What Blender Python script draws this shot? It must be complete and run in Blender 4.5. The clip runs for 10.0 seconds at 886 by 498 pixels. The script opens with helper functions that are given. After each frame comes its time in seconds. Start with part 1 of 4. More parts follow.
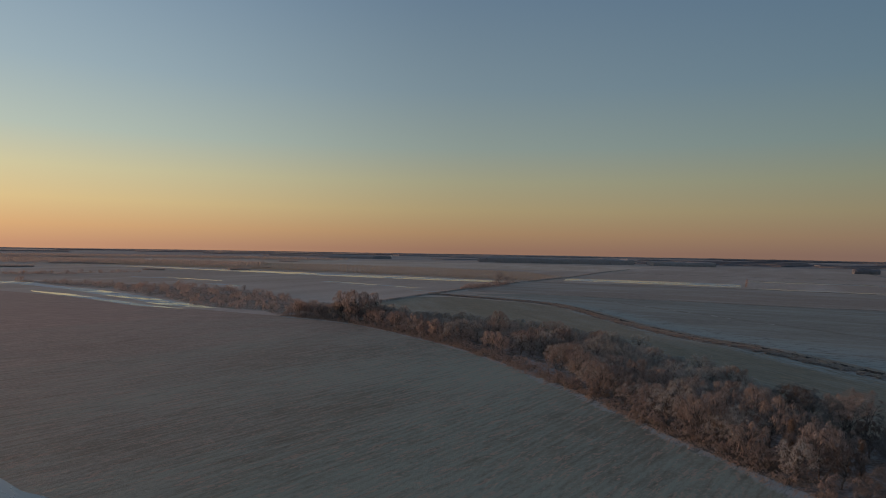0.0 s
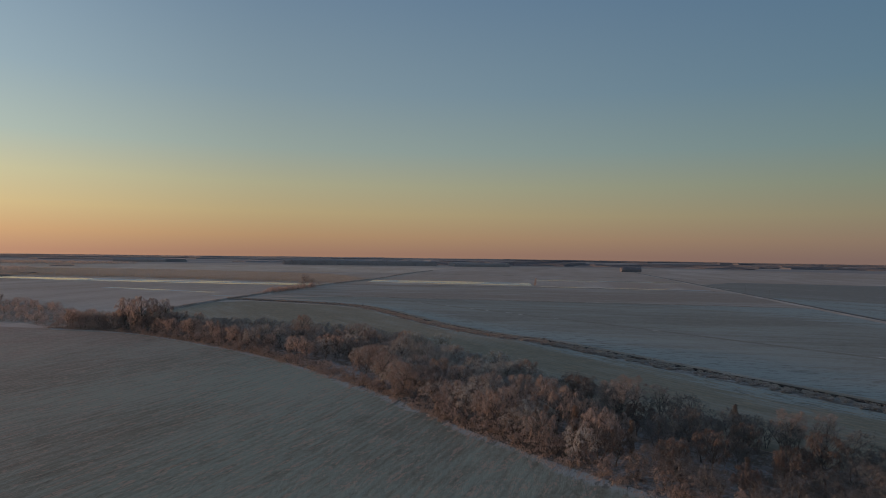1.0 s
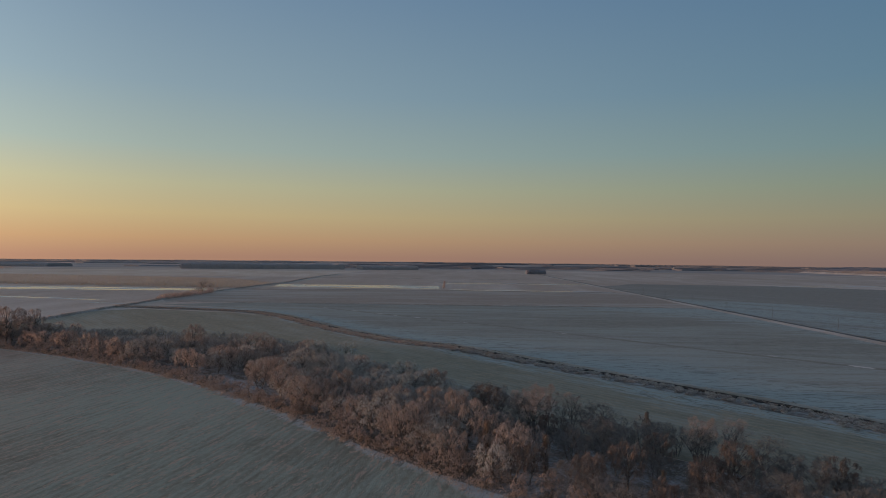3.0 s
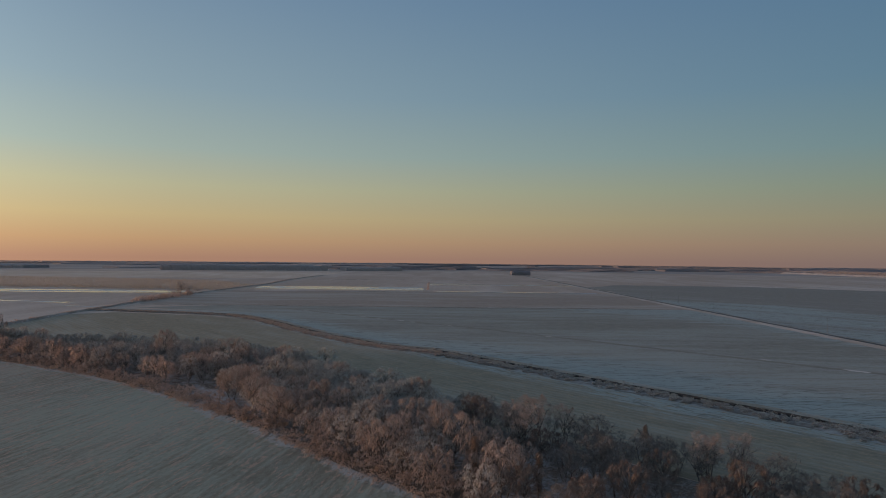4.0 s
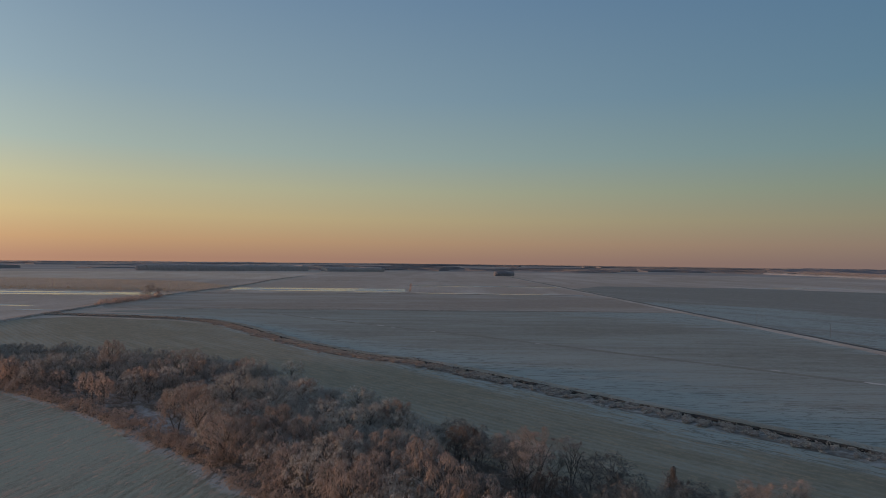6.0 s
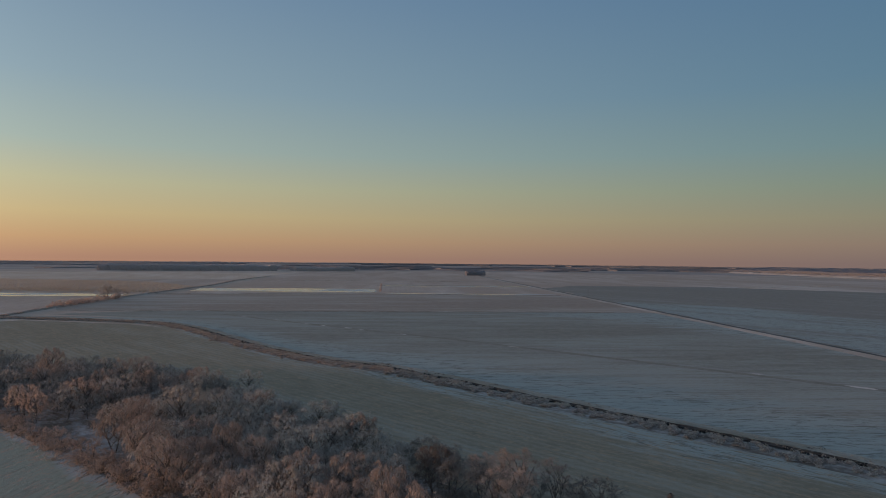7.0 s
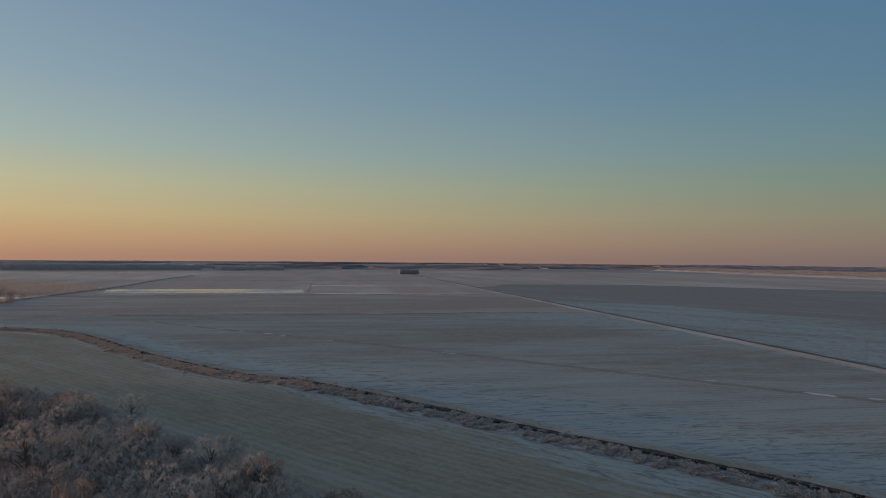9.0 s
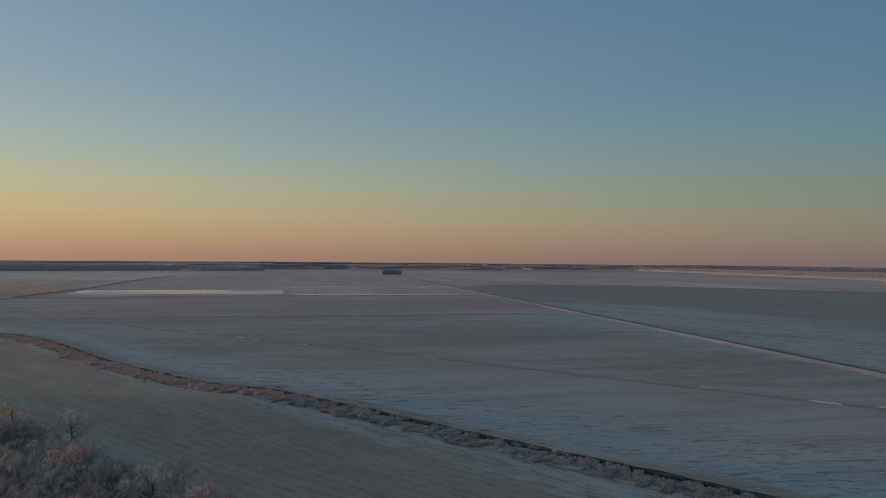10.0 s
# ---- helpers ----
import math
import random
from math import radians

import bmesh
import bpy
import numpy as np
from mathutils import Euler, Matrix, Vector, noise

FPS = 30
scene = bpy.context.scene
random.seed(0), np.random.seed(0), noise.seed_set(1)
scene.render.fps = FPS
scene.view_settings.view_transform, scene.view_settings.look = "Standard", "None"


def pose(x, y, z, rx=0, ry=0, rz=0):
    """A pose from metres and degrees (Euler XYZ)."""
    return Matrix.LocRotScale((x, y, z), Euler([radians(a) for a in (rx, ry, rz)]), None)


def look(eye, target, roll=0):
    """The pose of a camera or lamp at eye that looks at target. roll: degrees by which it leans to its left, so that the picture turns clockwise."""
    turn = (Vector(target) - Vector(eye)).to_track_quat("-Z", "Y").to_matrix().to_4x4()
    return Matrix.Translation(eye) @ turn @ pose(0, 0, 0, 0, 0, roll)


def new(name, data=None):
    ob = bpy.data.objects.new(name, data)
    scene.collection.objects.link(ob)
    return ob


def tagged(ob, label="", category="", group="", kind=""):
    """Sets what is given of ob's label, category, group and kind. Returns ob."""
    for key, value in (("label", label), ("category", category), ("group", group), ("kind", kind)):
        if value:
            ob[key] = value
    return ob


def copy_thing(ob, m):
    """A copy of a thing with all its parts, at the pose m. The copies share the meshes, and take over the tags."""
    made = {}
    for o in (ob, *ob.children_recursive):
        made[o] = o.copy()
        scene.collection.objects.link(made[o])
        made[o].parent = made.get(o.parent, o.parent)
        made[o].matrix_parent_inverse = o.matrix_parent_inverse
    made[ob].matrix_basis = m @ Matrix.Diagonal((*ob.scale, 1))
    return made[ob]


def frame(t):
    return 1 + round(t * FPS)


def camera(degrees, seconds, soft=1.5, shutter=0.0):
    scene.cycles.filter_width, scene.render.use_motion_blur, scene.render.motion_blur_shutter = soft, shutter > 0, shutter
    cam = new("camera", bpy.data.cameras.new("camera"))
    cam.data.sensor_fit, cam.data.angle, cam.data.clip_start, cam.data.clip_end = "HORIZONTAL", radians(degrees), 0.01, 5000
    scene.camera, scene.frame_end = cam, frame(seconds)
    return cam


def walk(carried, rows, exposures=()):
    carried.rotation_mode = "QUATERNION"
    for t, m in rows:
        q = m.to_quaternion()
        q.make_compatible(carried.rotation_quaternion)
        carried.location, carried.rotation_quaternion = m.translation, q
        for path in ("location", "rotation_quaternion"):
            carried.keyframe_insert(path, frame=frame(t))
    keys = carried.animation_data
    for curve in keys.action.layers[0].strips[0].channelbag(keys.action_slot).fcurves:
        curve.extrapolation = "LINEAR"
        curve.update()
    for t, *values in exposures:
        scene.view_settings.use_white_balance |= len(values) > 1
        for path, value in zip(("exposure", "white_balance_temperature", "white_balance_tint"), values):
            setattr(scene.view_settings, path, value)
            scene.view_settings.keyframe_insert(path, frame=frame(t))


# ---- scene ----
cam = camera(69.3, 10.0, 0.8)
PATH = [
    (0, (-0.311, -3.999, 34.861), (-0.749, -2.048, 34.863), 1.0),
    (0.5, (-0.124, -2.337, 34.796), (-0.359, -0.351, 34.805), 0.9),
    (1, (-0.001, -1.246, 34.867), (0.156, 0.748, 34.884), 0.8),
    (1.5, (0.127, -0.149, 35.008), (0.502, 1.815, 35.03), 0.7),
    (2, (0.437, 1.416, 35.123), (0.84, 3.375, 35.147), 0.7),
    (2.5, (1.042, 4.135, 35.189), (1.456, 6.092, 35.216), 0.7),
    (4, (3.898, 16.478, 35.485), (4.383, 18.418, 35.518), 0.6),
    (4.5, (5.181, 21.507, 35.536), (5.677, 23.444, 35.571), 0.7),
    (5, (6.61, 26.805, 35.724), (7.12, 28.739, 35.759), 0.7),
    (5.5, (8.006, 32.266, 35.798), (8.522, 34.198, 35.833), 0.7),
    (7, (12.779, 48.54, 36.293), (13.402, 50.44, 36.326), 0.6),
    (7.5, (14.762, 54.029, 36.345), (15.443, 55.909, 36.378), 0.6),
    (8, (16.737, 59.496, 36.443), (17.487, 61.35, 36.475), 0.5),
    (8.5, (19.003, 64.886, 36.528), (19.792, 66.723, 36.56), 0.5),
    (9, (21.39, 70.588, 36.464), (22.207, 72.414, 36.494), 0.5),
    (9.5, (23.991, 76.42, 36.403), (24.831, 78.235, 36.433), 0.5),
    (10, (27.338, 82.467, 36.229), (28.203, 84.27, 36.26), 0.5),
]
walk(cam, [(t, look(eye, target, roll)) for t, eye, target, roll in PATH], [(0, -0.42), (0.5, -0.34), (1.0, -0.2), (1.5, -0.06), (2.0, 0.0), (5.0, 0.03), (10.0, 0.1)])

# ---- world and sun ----
SUN_YAW, SUN_ELEV = 74.0, 3.2          # degrees left of +y, degrees above the horizon
SUN_DIR = Vector((-math.sin(radians(SUN_YAW)) * math.cos(radians(SUN_ELEV)),
                  math.cos(radians(SUN_YAW)) * math.cos(radians(SUN_ELEV)), math.sin(radians(SUN_ELEV))))


def srgb(r, g, b, k=1.0):
    out = []
    for c in (r, g, b):
        c /= 255.0
        out.append(k * (c / 12.92 if c <= 0.04045 else ((c + 0.055) / 1.055) ** 2.4))
    return (*out, 1.0)


world = bpy.data.worlds.new("winter_sky")
scene.world = world
world.use_nodes = True
wt = world.node_tree
wt.nodes.clear()


def sky_ramp(stops):
    n = wt.nodes.new("ShaderNodeValToRGB")
    el = n.color_ramp.elements
    while len(el) < len(stops):
        el.new(0.5)
    for e, (deg, col) in zip(el, stops):
        e.position = math.sin(radians(deg)) / 0.6
        e.color = srgb(*col)
    return n


coord = wt.nodes.new("ShaderNodeTexCoord")
unit = wt.nodes.new("ShaderNodeVectorMath")
unit.operation = "NORMALIZE"
wt.links.new(coord.outputs["Generated"], unit.inputs[0])
split = wt.nodes.new("ShaderNodeSeparateXYZ")
wt.links.new(unit.outputs[0], split.inputs[0])
high = wt.nodes.new("ShaderNodeMath")
high.operation, high.use_clamp = "DIVIDE", True
high.inputs[1].default_value = 0.6
wt.links.new(split.outputs[2], high.inputs[0])
toward = wt.nodes.new("ShaderNodeVectorMath")
toward.operation = "DOT_PRODUCT"
toward.inputs[1].default_value = (SUN_DIR.x, SUN_DIR.y, 0)
wt.links.new(unit.outputs[0], toward.inputs[0])
side = wt.nodes.new("ShaderNodeMapRange")
side.inputs["From Min"].default_value, side.inputs["From Max"].default_value = -0.8, 1.0
wt.links.new(toward.outputs["Value"], side.inputs["Value"])
# twilight bands: salmon horizon, straw, pale green, steel blue
AWAY = sky_ramp([(0, (112, 101, 102)), (1.5, (120, 110, 105)), (3.5, (117, 119, 108)), (6, (102, 122, 117)),
                 (9, (90, 121, 131)), (14, (76, 113, 137)), (22, (68, 105, 137)), (36, (75, 97, 126))])
SUNWARD = sky_ramp([(0, (188, 141, 113)), (1.5, (206, 163, 119)), (3.5, (212, 186, 137)), (6, (203, 194, 156)),
                    (9, (177, 188, 177)), (14, (154, 173, 182)), (22, (130, 153, 174)), (36, (114, 130, 155))])
for r in (AWAY, SUNWARD):
    wt.links.new(high.outputs[0], r.inputs[0])
blend = wt.nodes.new("ShaderNodeMix")
blend.data_type = "RGBA"
wt.links.new(side.outputs[0], blend.inputs[0])
wt.links.new(AWAY.outputs[0], blend.inputs[6])
wt.links.new(SUNWARD.outputs[0], blend.inputs[7])
glow = wt.nodes.new("ShaderNodeBackground")
sunglow = wt.nodes.new("ShaderNodeMapRange")
sunglow.interpolation_type = "SMOOTHSTEP"
for key, value in (("From Min", 0.4), ("From Max", 1.0), ("To Min", 0.95), ("To Max", 1.4)):
    sunglow.inputs[key].default_value = value
wt.links.new(toward.outputs["Value"], sunglow.inputs["Value"])
wt.links.new(sunglow.outputs[0], glow.inputs[1])
wt.links.new(blend.outputs[2], glow.inputs[0])
sky = wt.nodes.new("ShaderNodeTexSky")
sky.sky_type, sky.sun_disc = "NISHITA", False
sky.sun_elevation, sky.sun_rotation = radians(SUN_ELEV), radians(-SUN_YAW)
air = wt.nodes.new("ShaderNodeBackground")
air.inputs[1].default_value = 0.012
wt.links.new(sky.outputs[0], air.inputs[0])
near_sun = wt.nodes.new("ShaderNodeVectorMath")
near_sun.operation = "DOT_PRODUCT"
near_sun.inputs[1].default_value = SUN_DIR
wt.links.new(unit.outputs[0], near_sun.inputs[0])
halo_size = wt.nodes.new("ShaderNodeMapRange")
halo_size.interpolation_type = "SMOOTHERSTEP"
for key, value in (("From Min", 0.945), ("From Max", 1.0), ("To Min", 0.0), ("To Max", 4.0)):
    halo_size.inputs[key].default_value = value
wt.links.new(near_sun.outputs["Value"], halo_size.inputs["Value"])
halo = wt.nodes.new("ShaderNodeBackground")
halo.inputs[0].default_value = (1.0, 0.5, 0.24, 1)
wt.links.new(halo_size.outputs[0], halo.inputs[1])
first_sum = wt.nodes.new("ShaderNodeAddShader")
wt.links.new(halo.outputs[0], first_sum.inputs[0])
wt.links.new(air.outputs[0], first_sum.inputs[1])
both = wt.nodes.new("ShaderNodeAddShader")
wt.links.new(glow.outputs[0], both.inputs[0])
wt.links.new(first_sum.outputs[0], both.inputs[1])
world_out = wt.nodes.new("ShaderNodeOutputWorld")
wt.links.new(both.outputs[0], world_out.inputs[0])

sun_data = bpy.data.lights.new("sun", "SUN")
sun_data.energy, sun_data.color, sun_data.angle = 1.9, (1.0, 0.56, 0.36), radians(0.6)
sun = new("sun", sun_data)
sun.matrix_world = look(SUN_DIR * 50, (0, 0, 0))

# ---- materials ----


class Nodes:
    """A short hand for node materials."""

    def __init__(self, name, rough=0.85, spec=0.2):
        self.mat = bpy.data.materials.new(name)
        self.mat.use_nodes = True
        self.tree = self.mat.node_tree
        self.bsdf = self.tree.nodes["Principled BSDF"]
        self.bsdf.inputs["Roughness"].default_value = rough
        self.bsdf.inputs["Specular IOR Level"].default_value = spec
        self.coord = self.tree.nodes.new("ShaderNodeTexCoord").outputs["Object"]

    def put(self, socket, value):
        if isinstance(value, bpy.types.NodeSocket):
            self.tree.links.new(value, socket)
        elif value is not None:
            socket.default_value = value

    def turned(self, degrees=0.0, scale=(1, 1, 1)):
        n = self.tree.nodes.new("ShaderNodeMapping")
        n.vector_type = "TEXTURE"
        n.inputs["Rotation"].default_value[2] = radians(degrees)
        n.inputs["Scale"].default_value = scale
        self.put(n.inputs[0], self.coord)
        return n.outputs[0]

    def noise(self, size, vector=None, detail=4.0, rough=0.55, distort=0.0):
        """size: metres of the largest lumps."""
        n = self.tree.nodes.new("ShaderNodeTexNoise")
        self.put(n.inputs["Vector"], vector or self.coord)
        n.inputs["Scale"].default_value, n.inputs["Detail"].default_value = 1.0 / size, detail
        n.inputs["Roughness"].default_value, n.inputs["Distortion"].default_value = rough, distort
        return n.outputs[0]

    def wave(self, size, vector, distort=1.0, detail=2.0):
        n = self.tree.nodes.new("ShaderNodeTexWave")
        n.bands_direction = "X"
        self.put(n.inputs["Vector"], vector)
        n.inputs["Scale"].default_value = 0.314 / size
        n.inputs["Distortion"].default_value, n.inputs["Detail"].default_value = distort, detail
        n.inputs["Detail Scale"].default_value = 1.5
        return n.outputs["Fac"] if "Fac" in n.outputs else n.outputs[1]

    def fit(self, value, low, high, a=0.0, b=1.0):
        n = self.tree.nodes.new("ShaderNodeMapRange")
        for k, v in zip((1, 2, 3, 4), (low, high, a, b)):
            n.inputs[k].default_value = v
        self.put(n.inputs[0], value)
        return n.outputs[0]

    def mix(self, fac, a, b):
        n = self.tree.nodes.new("ShaderNodeMix")
        n.data_type = "RGBA"
        self.put(n.inputs[0], fac)
        self.put(n.inputs[6], (*a, 1) if isinstance(a, tuple) else a)
        self.put(n.inputs[7], (*b, 1) if isinstance(b, tuple) else b)
        return n.outputs[2]

    def math(self, op, a, b):
        n = self.tree.nodes.new("ShaderNodeMath")
        n.operation = op
        self.put(n.inputs[0], a)
        self.put(n.inputs[1], b)
        return n.outputs[0]

    def random_object(self):
        return self.tree.nodes.new("ShaderNodeObjectInfo").outputs["Random"]

    def random_island(self):
        return self.tree.nodes.new("ShaderNodeNewGeometry").outputs["Random Per Island"]

    def bump(self, height, metres, strength=1.0):
        n = self.tree.nodes.new("ShaderNodeBump")
        n.inputs["Strength"].default_value, n.inputs["Distance"].default_value = strength, metres
        self.put(n.inputs["Height"], height)
        self.put(self.bsdf.inputs["Normal"], n.outputs[0])
        return self

    def color(self, value):
        self.put(self.bsdf.inputs["Base Color"], value)
        return self


def frosty_field(name, soil, frost, cover, heading, furrow=3.0, streak=14.0, relief=0.12, patch=60.0, rime=None, rust=None, lines=0.04, stretch=5.5, coarse=0.9, glare_tint=None):
    """Stubble or grass under hoarfrost. cover: share of frost; heading: degrees of the furrows from +y; rime: colour of
    the thicker frost where the mesh's own layer "rime" is above 0."""
    m = Nodes(name, 0.8, 0.22)
    along = m.turned(heading, (1, stretch, 1))
    rows = m.wave(furrow, m.turned(heading), 2.5, 3)
    drift = m.noise(streak, along, 5, 0.62, 0.4)
    broad = m.noise(patch, m.turned(heading, (1, 2.2, 1)), 3, 0.5)
    grain = m.noise(coarse, m.turned(heading, (1, 0.4 * stretch, 1)), 6, 0.75)
    much = m.math("ADD", m.math("MULTIPLY", rows, lines), m.math("MULTIPLY", drift, 0.55))
    much = m.math("ADD", much, m.math("MULTIPLY", broad, 0.55))
    much = m.math("ADD", much, m.math("MULTIPLY", grain, 0.55))
    middle = 0.875 + (0.5 - cover) * 0.5
    icy = None
    if rime:
        layer = m.tree.nodes.new("ShaderNodeAttribute")
        layer.attribute_name = "rime"
        torn = m.noise(2.2, m.turned(heading, (1, 2.4, 1)), 8, 0.7, 0.6)
        icy = m.math("ADD", layer.outputs["Fac"], m.math("ADD", m.math("MULTIPLY", drift, 0.8), m.math("MULTIPLY", torn, 1.1)))
        icy = m.fit(icy, 1.12, 1.72)
        much = m.math("ADD", much, m.math("MULTIPLY", icy, 0.22))
    white = m.fit(much, middle - 0.11, middle + 0.11)
    tone = m.mix(m.fit(m.noise(5.0, None, 4, 0.65), 0.3, 0.7), soil, tuple(0.74 * c for c in soil))
    top = m.mix(white, tone, m.mix(icy, frost, rime) if rime else frost)
    if rust:
        blotch = m.math("ADD", m.noise(1.3, m.turned(heading, (1, 4.5, 1)), 8, 0.72, 0.7), m.math("MULTIPLY", m.math("SUBTRACT", grain, 0.5), 0.7))
        top = m.mix(m.fit(blotch, 0.55, 0.61, 0.0, 0.85), top, rust)
    if glare_tint:
        # warm sun glare painted into the stubble colour, stronger towards -x
        place = m.tree.nodes.new("ShaderNodeSeparateXYZ")
        m.put(place.inputs[0], m.coord)
        thin = m.math("ADD", place.outputs[0], m.math("MULTIPLY", m.math("SUBTRACT", m.noise(30, along, 5, 0.6), 0.5), 160.0))
        top = m.mix(m.fit(thin, -30.0, -230.0, 0.0, 0.9), top, m.mix(m.fit(m.math("ADD", m.math("MULTIPLY", drift, 0.6), grain), 0.66, 0.96), tuple(0.7 * c for c in glare_tint), tuple(1.25 * c for c in glare_tint)))
    if rime:
        clods = m.fit(m.noise(1.5, m.turned(heading, (1, 5.0, 1)), 9, 0.82, 0.9), 0.515, 0.575)
        top = m.mix(m.math("MULTIPLY", clods, m.fit(icy, 0.05, 0.5, 0.0, 0.72)), top, tuple(0.42 * c for c in soil))
    m.color(top)
    lift = m.math("ADD", m.math("MULTIPLY", rows, lines * 1.6), m.math("MULTIPLY", grain, 1.3))
    lift = m.math("ADD", lift, m.math("MULTIPLY", drift, 0.8))
    return m.bump(lift, relief).mat


RIME = (0.375, 0.41, 0.38)
PLOUGH = ((0.315, 0.294, 0.24), (0.378, 0.377, 0.334), 0.45, 74, 2.6, 9, 0.1, 80)
CROP = ((0.318, 0.272, 0.19), (0.375, 0.34, 0.27), 0.42, 27, 2.4, 7, 0.06, 50)
STUBBLE = ((0.235, 0.225, 0.17), (0.31, 0.342, 0.278), 0.6, -24, 1.7, 1.6, 0.16, 40)
BARE = ((0.318, 0.288, 0.242), (0.39, 0.375, 0.34), 0.3, 20, 6, 25, 0.08, 160)
M_PLAIN = frosty_field("frosted_plain", (0.53, 0.405, 0.32), (0.62, 0.525, 0.45), 0.45, -14, 6, 40, 0.1, 260)
M_NEAR = frosty_field("frosted_stubble", *STUBBLE, glare_tint=(0.50, 0.335, 0.268), rust=(0.46, 0.335, 0.255), lines=0.075, stretch=7.0, coarse=0.45)
M_NEAR_RIME = frosty_field("rimed_stubble_edge", *STUBBLE, rime=(0.40, 0.425, 0.415), rust=(0.46, 0.335, 0.255), lines=0.075, stretch=7.0, coarse=0.45)
M_GREEN = frosty_field("frosted_winter_crop", *CROP, lines=0.09, rust=(0.42, 0.31, 0.205), coarse=0.6)
M_GREEN_RIME = frosty_field("rimed_winter_crop", *CROP, lines=0.09, rime=RIME, rust=(0.42, 0.31, 0.205), coarse=0.6)
M_MID = frosty_field("frosted_plough_land", *PLOUGH, lines=0.08)
M_MID_RIME = frosty_field("rimed_plough_land", *PLOUGH, rime=RIME, lines=0.08)
M_STRIP = frosty_field("frosted_strip_field", (0.41, 0.325, 0.26), (0.50, 0.44, 0.38), 0.42, 76, 5, 16, 0.08, 120)
M_BROWN = frosty_field("bare_brown_field", *BARE)
M_BROWN_RIME = frosty_field("rimed_brown_field", *BARE, rime=RIME)
M_STRAW = frosty_field("pale_straw_field", (0.66, 0.505, 0.375), (0.68, 0.57, 0.475), 0.5, 0, 8, 30, 0.1, 120)
M_PATCH = frosty_field("crusted_ice_patch", (0.50, 0.44, 0.38), (0.68, 0.62, 0.56), 0.6, 31, 1.2, 3, 0.05, 20)
M_FLOOR = frosty_field("frosted_litter", (0.19, 0.155, 0.12), (0.47, 0.475, 0.475), 0.48, 27, 1.0, 2.5, 0.2, 14, lines=0.0, stretch=1.5)
M_BANK = frosty_field("frosted_grass_bank", (0.31, 0.25, 0.19), (0.52, 0.47, 0.42), 0.5, 27, 0.8, 2.0, 0.2, 12, lines=0.0, stretch=2.0)
M_DITCHBANK = frosty_field("rimed_ditch_bank", (0.20, 0.175, 0.15), (0.42, 0.42, 0.40), 0.5, 25, 0.8, 2.0, 0.25, 9, lines=0.0, stretch=3.0, coarse=1.2)
M_STRAWBANK = frosty_field("straw_ditch_bank", (0.36, 0.32, 0.25), (0.44, 0.415, 0.36), 0.5, 25, 0.8, 2.0, 0.1, 12, lines=0.0, stretch=3.0)
M_TRACK = frosty_field("brown_track_soil", (0.298, 0.27, 0.22), (0.385, 0.368, 0.32), 0.35, 30, 0.8, 3.0, 0.1, 14)
M_VERGE = frosty_field("pale_road_verge", (0.45, 0.385, 0.32), (0.57, 0.52, 0.47), 0.5, -14, 1.2, 4, 0.15, 25)


def rough_track():
    m = Nodes("dark_road_surface", 0.8, 0.3)
    m.color(m.mix(m.fit(m.noise(3.0, m.turned(-14, (1, 8, 1)), 5, 0.6), 0.35, 0.7), (0.075, 0.07, 0.066), (0.14, 0.132, 0.125)))
    return m.bump(m.noise(0.4, None, 5, 0.7), 0.03).mat


# earth coloured dark in place of the shade inside the ditch
def shaded_soil():
    m = Nodes("shade_dark_earth", 0.85, 0.3)
    m.color(m.mix(m.fit(m.noise(0.9, None, 5, 0.7), 0.35, 0.7), (0.045, 0.041, 0.04), (0.13, 0.12, 0.115)))
    return m.bump(m.noise(0.4, None, 5, 0.7), 0.1).mat


M_SOIL = shaded_soil()


def ice(name, frost_share, tint):
    m = Nodes(name, 0.12, 0.5)
    drift = m.noise(22, m.turned(76, (1, 5, 1)), 6, 0.62, 0.5)
    snow = m.fit(drift, 0.62 - 0.3 * frost_share, 0.74 - 0.3 * frost_share)
    m.color(m.mix(snow, tint, (0.50, 0.52, 0.54)))
    m.put(m.bsdf.inputs["Roughness"], m.fit(snow, 0, 1, 0.16, 0.65))
    return m.bump(m.noise(1.5, None, 4, 0.6), 0.004).mat


M_ICE = ice("smooth_pond_ice", 0.38, (0.24, 0.24, 0.235))
M_WATER = ice("dark_ditch_water", 0.0, (0.02, 0.022, 0.024))
M_CREEK = ice("dull_creek_ice", 0.6, (0.2, 0.19, 0.18))
M_PUDDLE = ice("frozen_puddle_ice", 0.55, (0.2, 0.205, 0.21))


def bark():
    m = Nodes("frost_dusted_bark", 0.9, 0.1)
    m.color(m.mix(m.fit(m.noise(0.5, None, 5, 0.7), 0.4, 0.65), (0.10, 0.082, 0.07), (0.34, 0.315, 0.295)))
    return m.bump(m.noise(0.15, m.turned(0, (1, 1, 5)), 4, 0.7), 0.04).mat


